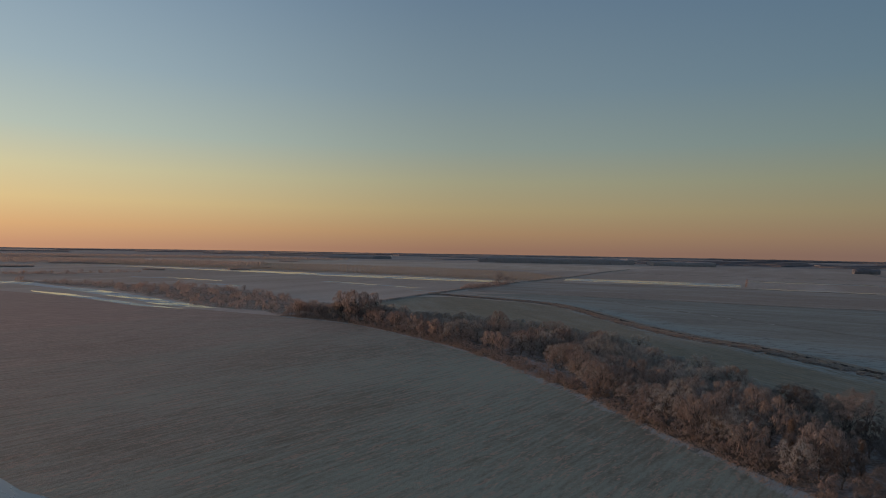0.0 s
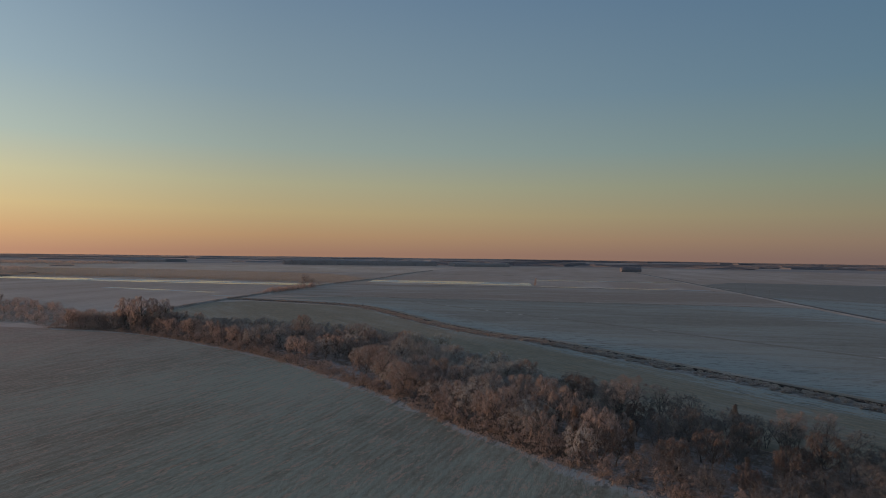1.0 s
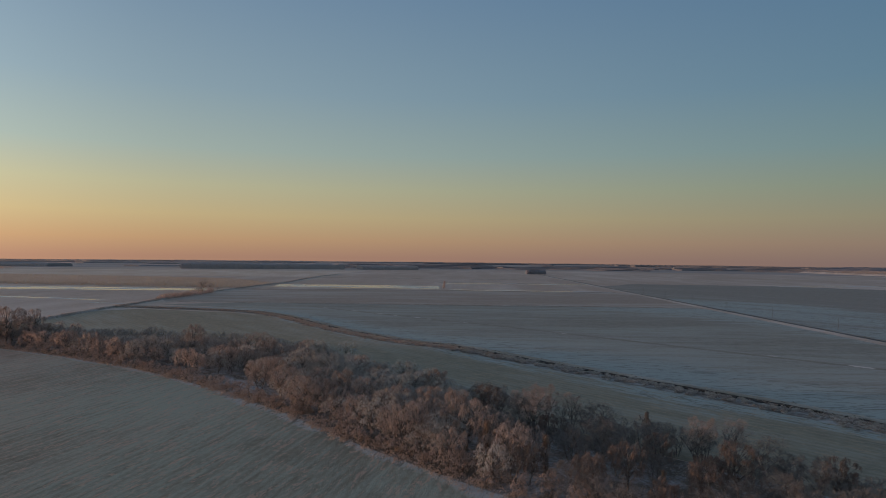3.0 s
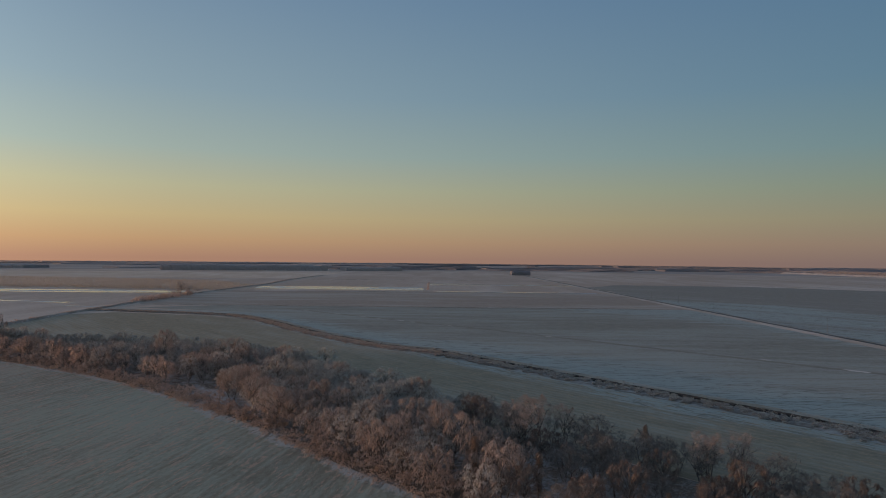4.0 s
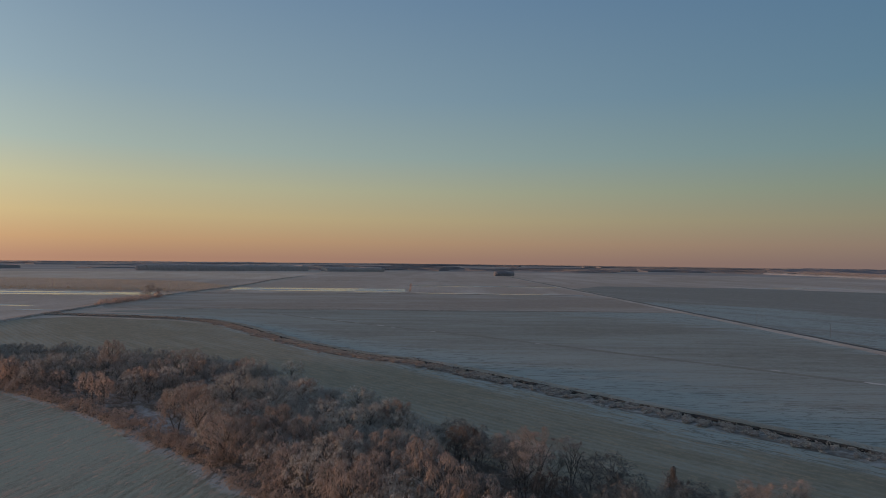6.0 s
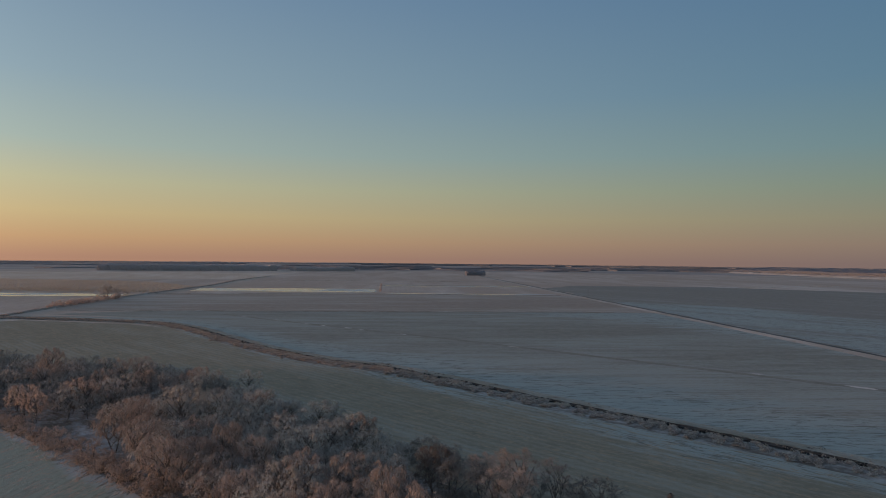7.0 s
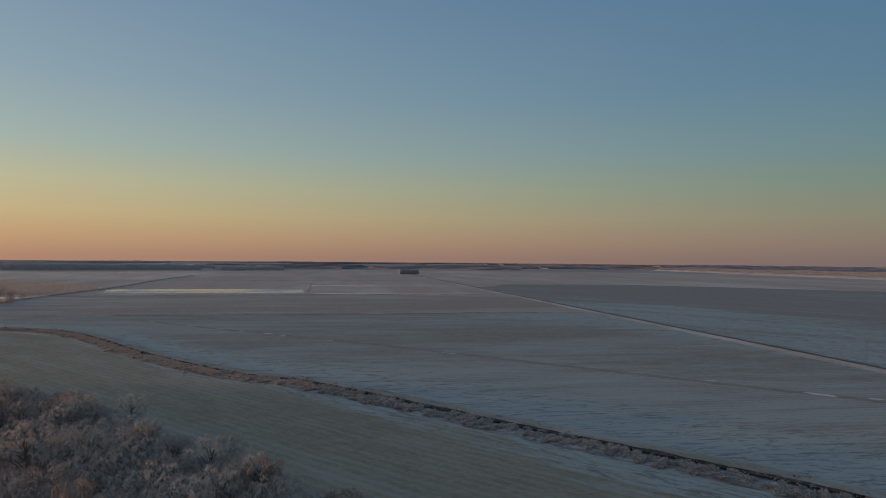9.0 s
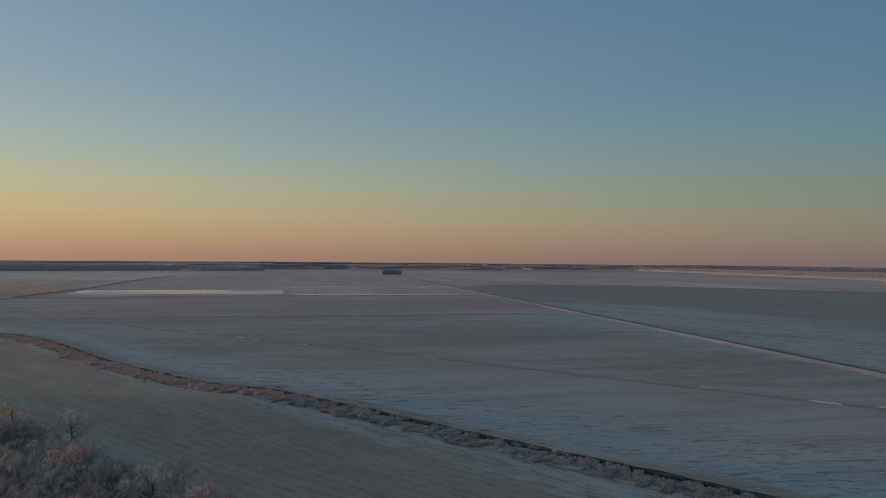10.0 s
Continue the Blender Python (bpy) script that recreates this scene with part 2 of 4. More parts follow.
def twigs(name, brown, rime, share, glint=0.35):
    """Thin twigs furred with hoarfrost; every strand has its own share of frost."""
    m = Nodes(name, 0.9, 0.1)
    own = m.math("ADD", m.math("MULTIPLY", m.random_island(), 0.2), m.math("MULTIPLY", m.noise(0.9, m.turned(0, (1, 1, 2.5)), 4, 0.6), 0.75))
    own = m.math("ADD", own, m.math("MULTIPLY", m.random_object(), 0.13))
    fac = m.fit(own, 0.76 - 0.5 * share, 1.12 - 0.5 * share)
    tint = m.mix(fac, brown, rime)
    m.color(tint)
    # ice crystals let the low sun through
    through_light = m.tree.nodes.new("ShaderNodeBsdfTranslucent")
    m.put(through_light.inputs[0], tint)
    mixed = m.tree.nodes.new("ShaderNodeMixShader")
    mixed.inputs[0].default_value = glint
    m.put(mixed.inputs[1], m.bsdf.outputs[0])
    m.put(mixed.inputs[2], through_light.outputs[0])
    m.put(m.tree.nodes["Material Output"].inputs[0], mixed.outputs[0])
    return m.mat


M_BARK = bark()
M_TWIG = twigs("rimed_twigs", (0.37, 0.30, 0.26), (0.63, 0.56, 0.52), 0.54)
# lighter copy of M_TWIG: backlight on the far trees lifted in the colour
M_TWIG_BACKLIT = twigs("backlit_rimed_twigs", (0.45, 0.365, 0.32), (0.67, 0.59, 0.545), 0.55, 0.7)
M_TWIG_GREY = twigs("thick_rime_twigs", (0.44, 0.405, 0.36), (0.71, 0.685, 0.635), 0.62)
M_TWIG_PALE = twigs("heavy_rime_twigs", (0.43, 0.385, 0.345), (0.68, 0.65, 0.615), 0.55, 0.45)
# shade over the belt's right end is put into these two twig colours
M_TWIG_SHADED = twigs("shaded_brush_twigs", (0.21, 0.195, 0.18), (0.42, 0.41, 0.395), 0.5)
M_TWIG_SHADED_WARM = twigs("shaded_weeping_twigs", (0.21, 0.165, 0.14), (0.47, 0.415, 0.385), 0.42)
M_VINE = twigs("rust_vine_leaves", (0.27, 0.20, 0.155), (0.46, 0.39, 0.34), 0.4)
M_REED = twigs("dry_reed_stalks", (0.40, 0.305, 0.235), (0.62, 0.56, 0.51), 0.55)
# four tones of one wood: haze and low sun put into the colour
M_WOODS = twigs("haze_lifted_wood_crowns", (0.47, 0.435, 0.43), (0.51, 0.475, 0.47), 0.5, 0.3)
M_WOODS_BACKLIT = twigs("backlit_pale_wood_crowns", (0.58, 0.51, 0.485), (0.70, 0.62, 0.59), 0.5, 0.75)
M_WOODS_DIMMED = twigs("sun_dimmed_wood_crowns", (0.23, 0.23, 0.248), (0.27, 0.27, 0.288), 0.5, 0.2)
M_WOODS_RIM = twigs("haze_grey_wood_crowns", (0.46, 0.44, 0.45), (0.52, 0.50, 0.51), 0.5, 0.45)
M_FARLAND = frosty_field("far_scrub_land", (0.36, 0.30, 0.275), (0.46, 0.40, 0.36), 0.45, 90, 9, 60, 0.1, 420, stretch=6)
M_BANKREED = twigs("frosted_bank_reeds", (0.48, 0.385, 0.315), (0.68, 0.615, 0.565), 0.5)
M_SCRUB = twigs("frosted_marsh_scrub", (0.52, 0.41, 0.355), (0.76, 0.67, 0.625), 0.58, 0.6)
M_REEDFAR = twigs("pale_reed_stalks", (0.52, 0.42, 0.32), (0.66, 0.59, 0.51), 0.5, 0.3)
M_TANGLE = twigs("frosted_tangle", (0.26, 0.225, 0.205), (0.52, 0.475, 0.445), 0.55)
M_DARKSHRUB = twigs("dark_bramble", (0.085, 0.07, 0.06), (0.24, 0.22, 0.205), 0.35)
M_FARSCRUB = twigs("far_scrub_crowns", (0.52, 0.425, 0.37), (0.64, 0.56, 0.515), 0.5, 0.5)


def pole_wood():
    m = Nodes("grey_pole_wood", 0.9, 0.1)
    m.color(m.mix(m.noise(0.6, m.turned(0, (1, 1, 8)), 4, 0.6), (0.10, 0.09, 0.08), (0.2, 0.185, 0.17)))
    return m.mat


M_POLE = pole_wood()
M_INSULATOR = Nodes("white_glazed_ceramic", 0.2, 0.5).color((0.7, 0.7, 0.68, 1)).mat
M_WALLPAINT = Nodes("white_barn_wall", 0.8, 0.2).color((0.7, 0.69, 0.66, 1)).mat
M_BARNROOF = Nodes("grey_barn_roof", 0.6, 0.3).color((0.25, 0.25, 0.26, 1)).mat

# ---- mesh helpers ----
rng = np.random.default_rng(7)


def mesh_of(name, verts, faces, material, smooth=False):
    me = bpy.data.meshes.new(name)
    me.from_pydata([tuple(v) for v in np.asarray(verts).tolist()], [], [list(f) for f in faces])
    me.materials.append(material)
    if smooth:
        me.polygons.foreach_set("use_smooth", [True] * len(me.polygons))
    me.update()
    return me


def upward(me):
    """Turns a sheet of land so that its faces look up."""
    if sum(p.normal.z for p in me.polygons) < 0:
        me.flip_normals()
    return me


def part(name, me, parent=None, label=""):
    ob = new(name, me)
    if parent is not None:
        ob.parent = parent
    return tagged(ob, label)


def inside(points, outline):
    """Which of the points lie in the outline."""
    points, poly = np.asarray(points, float), np.asarray(outline, float)
    x, y = points[:, 0], points[:, 1]
    found = np.zeros(len(points), bool)
    for (x1, y1), (x2, y2) in zip(poly, np.roll(poly, -1, 0)):
        cross = (y1 > y) != (y2 > y)
        with np.errstate(divide="ignore", invalid="ignore"):
            found ^= cross & (x < (x2 - x1) * (y - y1) / (y2 - y1) + x1)
    return found


def scatter(outline, spacing, seed, tries=30):
    """Points in an outline, none nearer to another than about the spacing."""
    r = np.random.default_rng(seed)
    poly = np.asarray(outline, float)
    low, top = poly.min(0), poly.max(0)
    nx, ny = (np.ceil((top - low) / spacing)).astype(int)
    gx, gy = np.meshgrid(np.arange(nx), np.arange(ny))
    pts = low + (np.stack([gx.ravel() + 0.5 * (gy.ravel() % 2), gy.ravel()], 1) + r.uniform(-0.38, 0.38, (nx * ny, 2))) * spacing
    return pts[inside(pts, poly)]


def curve_through(points, step):
    """A smooth line through plan points, with a point every step metres."""
    p = np.asarray(points, float)
    q = np.vstack([2 * p[0] - p[1], p, 2 * p[-1] - p[-2]])
    out = []
    for a, b, c, d in zip(q, q[1:], q[2:], q[3:]):
        n = max(2, int(np.linalg.norm(c - b) / step))
        t = np.linspace(0, 1, n, endpoint=False)[:, None]
        out.append(0.5 * (2 * b + (c - a) * t + (2 * a - 5 * b + 4 * c - d) * t**2 + (3 * b - a - 3 * c + d) * t**3))
    return np.vstack([*out, p[-1:]])


def normals_of(line):
    """Level normals to the left of the way along a line."""
    d = np.gradient(line, axis=0)
    d /= np.linalg.norm(d, axis=1)[:, None]
    return np.stack([-d[:, 1], d[:, 0]], 1)


def sheet(name, outline, z, material, label, ragged=1.5, category="field"):
    """A field with an uneven edge."""
    p = np.asarray(outline, float)
    pts = []
    for a, b in zip(p, np.roll(p, -1, 0)):
        n = max(1, min(40, int(np.linalg.norm(b - a) / 9)))
        pts.extend(a + (b - a) * k / n for k in range(n))
    pts = np.array(pts) + rng.uniform(-ragged, ragged, (len(pts), 2)) * 0.5
    bm = bmesh.new()
    bm.faces.new([bm.verts.new((x, y, 0.25 * z)) for x, y in pts])
    bm.normal_update()
    bmesh.ops.triangulate(bm, faces=bm.faces[:])
    bm.normal_update()
    bmesh.ops.reverse_faces(bm, faces=[f for f in bm.faces if f.normal.z < 0])
    me = bpy.data.meshes.new(name)
    bm.to_mesh(me)
    bm.free()
    me.materials.append(material)
    return tagged(new(name, me), label, category, kind="structure")


def sweep(name, line, profile, material, wobble=0.0, seed=1):
    """A ribbon of land along a line: profile of (offset to the left, height)."""
    r = np.random.default_rng(seed)
    n, k = len(line), len(profile)
    side = normals_of(line)
    off, up = np.array(profile, float).T
    o = off[None] + r.normal(0, wobble, (n, k))
    h = up[None] * (1 + r.normal(0, min(0.35, wobble * 0.4), (n, k)))
    xy = line[:, None] + side[:, None] * o[..., None]
    verts = np.concatenate([xy, h[..., None]], 2).reshape(-1, 3)
    faces = [(a * k + b, a * k + b + 1, (a + 1) * k + b + 1, (a + 1) * k + b) for a in range(n - 1) for b in range(k - 1)]
    return upward(mesh_of(name, verts, faces, material, True))


def strands(p0, d, length, droop, width, segs=2, seed=0):
    """Tapered twig ribbons that start at p0, run along d and sag."""
    r = np.random.default_rng(seed)
    n = len(p0)
    d = d / (np.linalg.norm(d, axis=1)[:, None] + 1e-9)
    s = np.cross(d, r.normal(0, 1, (n, 3)))
    s /= np.linalg.norm(s, axis=1)[:, None] + 1e-9
    rings = []
    for k in range(segs + 1):
        t = k / segs
        mid = p0 + d * (length * t)[:, None]
        mid[:, 2] -= droop * length * t * t
        w = (width * (0.55 + 0.9 * t * (1 - t) * 2 - 0.4 * t))[:, None]
        rings.append(np.stack([mid - s * w, mid + s * w], 1))
    verts = np.stack(rings, 1).reshape(-1, 3)
    base = np.arange(n)[:, None] * 2 * (segs + 1)
    faces = np.concatenate([base + np.array([[2 * k, 2 * k + 1, 2 * k + 3, 2 * k + 2]]) for k in range(segs)], 0)
    return verts, faces


def flecks(p0, d, length, width, seed=0, out=None):
    """Small tapered sprays of rime, one triangle each. out: the way that their broad sides face, more or less."""
    r = np.random.default_rng(seed)
    n = len(p0)
    d = d / (np.linalg.norm(d, axis=1)[:, None] + 1e-9)
    face = r.normal(0, 1, (n, 3))
    if out is not None:
        face = out / (np.linalg.norm(out, axis=1)[:, None] + 1e-9) + 0.33 * face
    s = np.cross(d, face)
    s *= (width / (np.linalg.norm(s, axis=1) + 1e-9))[:, None]
    verts = np.stack([p0 + s, p0 - s, p0 + d * length[:, None]], 1).reshape(-1, 3)
    verts[:, 2] = np.maximum(verts[:, 2], 0.02)
    return verts, np.arange(3 * n).reshape(-1, 3)


def rime_crown(centres, size, count, droop, seed, fleck=0.42, width=0.055, lift=0.9):
    """Arching fronds round each twig end, furred with small sprays that face away from the tuft's heart."""
    r = np.random.default_rng(seed)
    per = 9
    fronds = max(1, count // per)
    pick = r.integers(0, len(centres), fronds)
    d = r.normal(0, 1, (fronds, 3))
    d[:, 2] = np.abs(d[:, 2]) * lift - 0.1
    d /= np.linalg.norm(d, axis=1)[:, None]
    length = size[pick] * r.uniform(0.6, 1.15, fronds)
    sag = droop * r.uniform(0.5, 1.5, fronds)
    t = r.uniform(0.15, 1.0, (fronds, per)) ** 0.7
    # the frond leaves its twig sideways, then hangs
    reach = 1.0 - np.minimum(0.45, 0.22 * sag)[:, None] * t
    away = d[:, None] * (length[:, None] * t * reach)[..., None]
    p = centres[pick][:, None] + away
    p[..., 2] -= sag[:, None] * length[:, None] * t * t
    way = d[:, None] * 0.6 + r.normal(0, 0.25, (fronds, per, 3))
    way[..., 2] -= 2.2 * sag[:, None] * t
    out = away / length[:, None, None]
    out[..., 2] += 0.42
    n = fronds * per
    p = p.reshape(-1, 3) + r.normal(0, 0.05, (n, 3))
    p[:, 2] = np.maximum(p[:, 2], 0.15)
    return flecks(p, way.reshape(-1, 3), fleck * r.uniform(0.5, 1.4, n), width * r.uniform(0.6, 1.4, n), seed, out.reshape(-1, 3))


def tube(points, radii, sides=5):
    points, radii = np.asarray(points, float), np.asarray(radii, float)
    d = np.gradient(points, axis=0)
    d /= np.linalg.norm(d, axis=1)[:, None] + 1e-9
    a = np.cross(d, (0.31, 0.87, 0.38))
    a /= np.linalg.norm(a, axis=1)[:, None] + 1e-9
    b = np.cross(d, a)
    ang = np.linspace(0, 2 * np.pi, sides, endpoint=False)
    ring = points[:, None] + radii[:, None, None] * (np.cos(ang)[None, :, None] * a[:, None] + np.sin(ang)[None, :, None] * b[:, None])
    n = len(points)
    faces = [(k * sides + j, k * sides + (j + 1) % sides, (k + 1) * sides + (j + 1) % sides, (k + 1) * sides + j)
             for k in range(n - 1) for j in range(sides)]
    faces.append(tuple(range((n - 1) * sides, n * sides)))
    return ring.reshape(-1, 3), faces


def gather(pieces):
    verts, faces, at = [], [], 0
    for v, f in pieces:
        verts.append(v)
        faces.extend([tuple(int(i) + at for i in face) for face in f])
        at += len(v)
    return np.concatenate(verts), faces


def bent(start, way, length, curl, n, r, up=0.0):
    """A limb's line, which wanders and rises or sags."""
    pts, p, d = [np.array(start)], np.array(start), np.array(way) / np.linalg.norm(way)
    for _ in range(n):
        d = d + r.normal(0, curl, 3) + np.array([0, 0, up])
        d /= np.linalg.norm(d)
        p = p + d * length / n
        pts.append(p)
    return np.array(pts)


def tree(name, seed, height, spread, trunks=1, limbs=7, subs=5, count=1300, droop=0.5, rise=0.5, twig=1.0, width=0.07,
         twig_mat=None, low=0.25, label="", vine=0, category="tree", lobe_count=42, fleck=0.3):
    """A rimed tree: trunk, limbs and a crown of thin strands."""
    r = np.random.default_rng(seed)
    root = tagged(new(name), label, category)
    stems, starts, ways = [], [], []
    for k in range(trunks):
        wood = []
        a0 = r.uniform(0, 6.28)
        lean = np.array([math.cos(a0), math.sin(a0), 0]) * (0.12 if trunks == 1 else 0.42)
        base = np.array([math.cos(a0), math.sin(a0), 0]) * (0.0 if trunks == 1 else 0.35) + (0, 0, -0.15)
        line = bent(base, lean + (0, 0, 1), height * 0.72, 0.09, 6, r)
        stems.append(tube(line, np.linspace(0.022, 0.006, 7) * height / trunks**0.35, 6))
        for j in range(limbs):
            f = low + (1 - low) * (j + r.uniform(0, 1)) / limbs
            k0 = min(5, int(f * 6))
            p = line[k0] + (line[k0 + 1] - line[k0]) * (f * 6 - k0)
            a = r.uniform(0, 6.28)
            reach = spread * (1.0 - 0.55 * f * f) * r.uniform(0.65, 1.1) * min(1.0, 0.55 + 1.5 * f)
            way = np.array([math.cos(a), math.sin(a), rise * r.uniform(0.3, 1.5) + 0.5 * f])
            limb = bent(p, way, reach * 1.15, 0.12, 5, r, -0.05 * droop)
            wood.append(tube(limb, np.linspace(0.008, 0.003, 6) * height, 4))
            for i in range(subs):
                q = limb[1 + int(r.integers(0, 5))]
                out = q - line[k0]
                out = out / (np.linalg.norm(out) + 1e-6) + r.normal(0, 0.55, 3) + (0, 0, 0.35)
                twiglet = bent(q, out, reach * 0.5, 0.16, 4, r, -0.12 * droop)
                wood.append(tube(twiglet, np.linspace(0.0035, 0.0015, 5) * height, 3))
                for node in twiglet[2:]:
                    starts.append(node)
                    ways.append(out)
            for node in limb[3:]:
                starts.append(node)
                ways.append(way)
        for node in line[4:]:
            starts.append(node)
            ways.append(np.array([0, 0, 1.0]))
        part("trunk", mesh_of("trunk", *stems[-1], M_BARK, True), root)
        part("branching", mesh_of("branching", *gather(wood), M_BARK, True), root)
    starts, ways = np.array(starts), np.array(ways)
    # every twig end carries a drooping tuft
    lobes = starts[r.permutation(len(starts))[: lobe_count]]
    v, f = rime_crown(lobes, twig * r.uniform(0.65, 1.35, len(lobes)), count, droop, seed, fleck, width)
    part("crown", mesh_of("crown", v, f.tolist(), twig_mat or M_TWIG), root)
    if vine:
        part("vine_cover", vine_mesh(seed + 50, height * 0.95, 0.075 * height, vine), root, "rust-brown hanging vines")
    return root


def lobed_tree(name, seed, height, spread, lobes, lobe, count, droop, fleck, width, twig_mat, label, base=0.32, trunks=1, category="tree", lift=0.9, full=0.55):
    """A tree loaded with rime: bowed limbs, each ending in a rounded tuft, the tufts closing to one uneven crown. base: share of the
    height that is clear stem; full: height share at which the crown is widest."""
    r = np.random.default_rng(seed)
    root = tagged(new(name), label, category)
    lines = []
    for k in range(trunks):
        a0 = r.uniform(0, 6.28)
        foot = np.array([math.cos(a0), math.sin(a0), 0]) * (0.0 if trunks == 1 else 0.12 * spread)
        line = bent(foot + (0, 0, -0.15), foot * 0.4 + (r.normal(0, 0.08), r.normal(0, 0.08), 1), height * 0.8, 0.07, 6, r)
        lines.append(line)
        part("trunk", mesh_of("trunk", *tube(line, np.linspace(0.021, 0.006, 7) * height / trunks**0.35, 6), M_BARK, True), root)
    centres, wood = [], []
    phase = r.uniform(0, 6.28)
    for k in range(lobes):
        u = base + (0.93 - base) * ((k + r.uniform(0.2, 0.8)) / lobes) ** 0.85
        swell = math.sqrt(max(0.0, 1 - ((u - full) / (1.02 - full)) ** 2)) if u > full else 0.72 + 0.28 * (u - base) / max(0.05, full - base)
        a = phase + 2.4 * k + r.normal(0, 0.25)
        out = spread * swell * r.uniform(0.45, 1.1)
        tip = np.array([math.cos(a) * out, math.sin(a) * out, u * height])
        line = lines[k % trunks]
        root_at = line[max(1, min(5, int(5.5 * (u - 0.12 * out / spread))))]
        knee = 0.45 * root_at + 0.55 * tip + (0, 0, 0.10 * out) + r.normal(0, 0.12, 3)
        limb = curve_through([root_at, knee, tip], 1.5)
        wood.append(tube(limb, np.linspace(0.0075, 0.002, len(limb)) * height, 3))
        for _ in range(2):
            twiglet = bent(limb[-2], (tip - knee) + r.normal(0, 0.7, 3), 0.9 * lobe, 0.2, 2, r, -0.12 * droop)
            wood.append(tube(twiglet, np.linspace(0.003, 0.001, 3) * height, 3))
        centres.append(tip)
    part("branching", mesh_of("branching", *gather(wood), M_BARK, True), root)
    size = lobe * r.uniform(0.5, 1.5, lobes)
    v, f = rime_crown(np.array(centres), size, count, droop, seed, fleck, width, lift)
    part("crown", mesh_of("crown", v, f.tolist(), twig_mat), root)
    return root


def vine_mesh(seed, height, radius, count):
    """A column of hanging dead vine round a trunk."""
    r = np.random.default_rng(seed)
    z = height * r.uniform(0.12, 1.0, count) ** 0.8
    a = r.uniform(0, 6.28, count)
    rad = radius * r.uniform(0.15, 1.0, count) * (1.3 - 0.7 * z / height) * (1 + 0.5 * np.sin(2 * a + 1.3 * z + seed) + 0.35 * np.sin(2.1 * z + seed))
    p0 = np.stack([rad * np.cos(a), rad * np.sin(a), z], 1)
    d = np.stack([np.cos(a), np.sin(a), r.uniform(-0.2, 0.5, count)], 1)
    d[:, 2] -= r.uniform(0.6, 2.4, count)
    out = np.stack([np.cos(a), np.sin(a), 0.3 + 0 * a], 1)
    v, f = flecks(p0, d, r.uniform(0.3, 0.8, count), 0.06 * r.uniform(0.6, 1.4, count), seed, out)
    return mesh_of("vine_cover", v, f.tolist(), M_VINE)


def tufts(name, points, base, size, seed, material, blades=4, width=0.05, droop=0.5):
    """Clumps of grass or reed, joined."""
    r = np.random.default_rng(seed)
    n = len(points)
    h = np.repeat(size * r.uniform(0.5, 1.35, n), blades)
    p0 = np.repeat(np.column_stack([points, np.broadcast_to(base, n)]), blades, 0)
    p0[:, :2] += r.normal(0, 0.22 * size, (n * blades, 2))
    d = np.column_stack([r.normal(0, 0.45, (n * blades, 2)), np.ones(n * blades)])
    v, f = strands(p0, d, h * r.uniform(0.6, 1.2, n * blades), droop * r.uniform(0.2, 1.2, n * blades), width * r.uniform(0.6, 1.5, n * blades), 1, seed)
    return mesh_of(name, v, f.tolist(), material)


def thicket(name, points, size, seed, material, label, per=54, fleck=0.4, width=0.07, category="scrub"):
    """Low shrubs grown into one another, joined."""
    r = np.random.default_rng(seed)
    h = size * r.uniform(0.45, 1.25, len(points))
    centres = np.column_stack([points, 0.35 * h])
    v, f = rime_crown(centres, 0.75 * h, per * len(points), 0.35, seed, fleck, width)
    return tagged(new(name, mesh_of(name, v, f.tolist(), material)), label, category, kind="stuff")


def mounds(points, size, seed, material, label, per=60, fleck=0.36, width=0.074):
    """Low brambles, each a dark lumpy tangle furred with rime, joined."""
    r = np.random.default_rng(seed)
    n = len(points)
    h = size * r.uniform(0.35, 1.0, n) ** 1.3
    wide = 0.35 + 0.75 * h * r.uniform(0.8, 1.4, n)
    turn = np.linspace(0, 2 * np.pi, 8, endpoint=False)
    rings = []
    for up, out in ((-0.1, 1.0), (0.45, 0.95), (0.8, 0.62)):
        o = out * wide[:, None] * r.uniform(0.75, 1.2, (n, 8))
        rings.append(np.stack([points[:, :1] + o * np.cos(turn), points[:, 1:] + o * np.sin(turn), 0.8 * up * h[:, None] * r.uniform(0.7, 1.15, (n, 8)) + 0.25], 2))
    domes = np.concatenate([*rings, np.column_stack([points, 0.72 * h + 0.25])[:, None]], 1).reshape(-1, 3)
    one = [(j * 8 + k, j * 8 + (k + 1) % 8, j * 8 + 8 + (k + 1) % 8, j * 8 + 8 + k) for j in range(2) for k in range(8)]
    tops = [(16 + k, 16 + (k + 1) % 8, 24) for k in range(8)]
    faces = [tuple(int(i) + 25 * c for i in q) for c in range(n) for q in one + tops]
    m = n * per
    a, up = r.uniform(0, 6.28, m), r.uniform(0.05, 1.0, m)
    rim = np.sqrt(1 - up * up)
    way = np.column_stack([np.cos(a) * rim, np.sin(a) * rim, up])
    p = np.column_stack([np.repeat(points, per, 0), np.full(m, 0.2)]) + way * np.column_stack([np.repeat(wide, per)] * 2 + [np.repeat(h, per)]) * r.uniform(0.85, 1.0, m)[:, None]
    d = way + r.normal(0, 0.5, (m, 3)) - (0, 0, 0.4)
    fur = flecks(p, d, fleck * r.uniform(0.5, 1.4, m), width * r.uniform(0.6, 1.4, m), seed, way)
    me = mesh_of("shrub_row", *gather([(domes, faces), fur]), M_TANGLE)
    me.materials.append(material)
    me.polygons.foreach_set("material_index", [0] * len(faces) + [1] * m)
    return tagged(new("shrub_row", me), label, "scrub", kind="stuff")


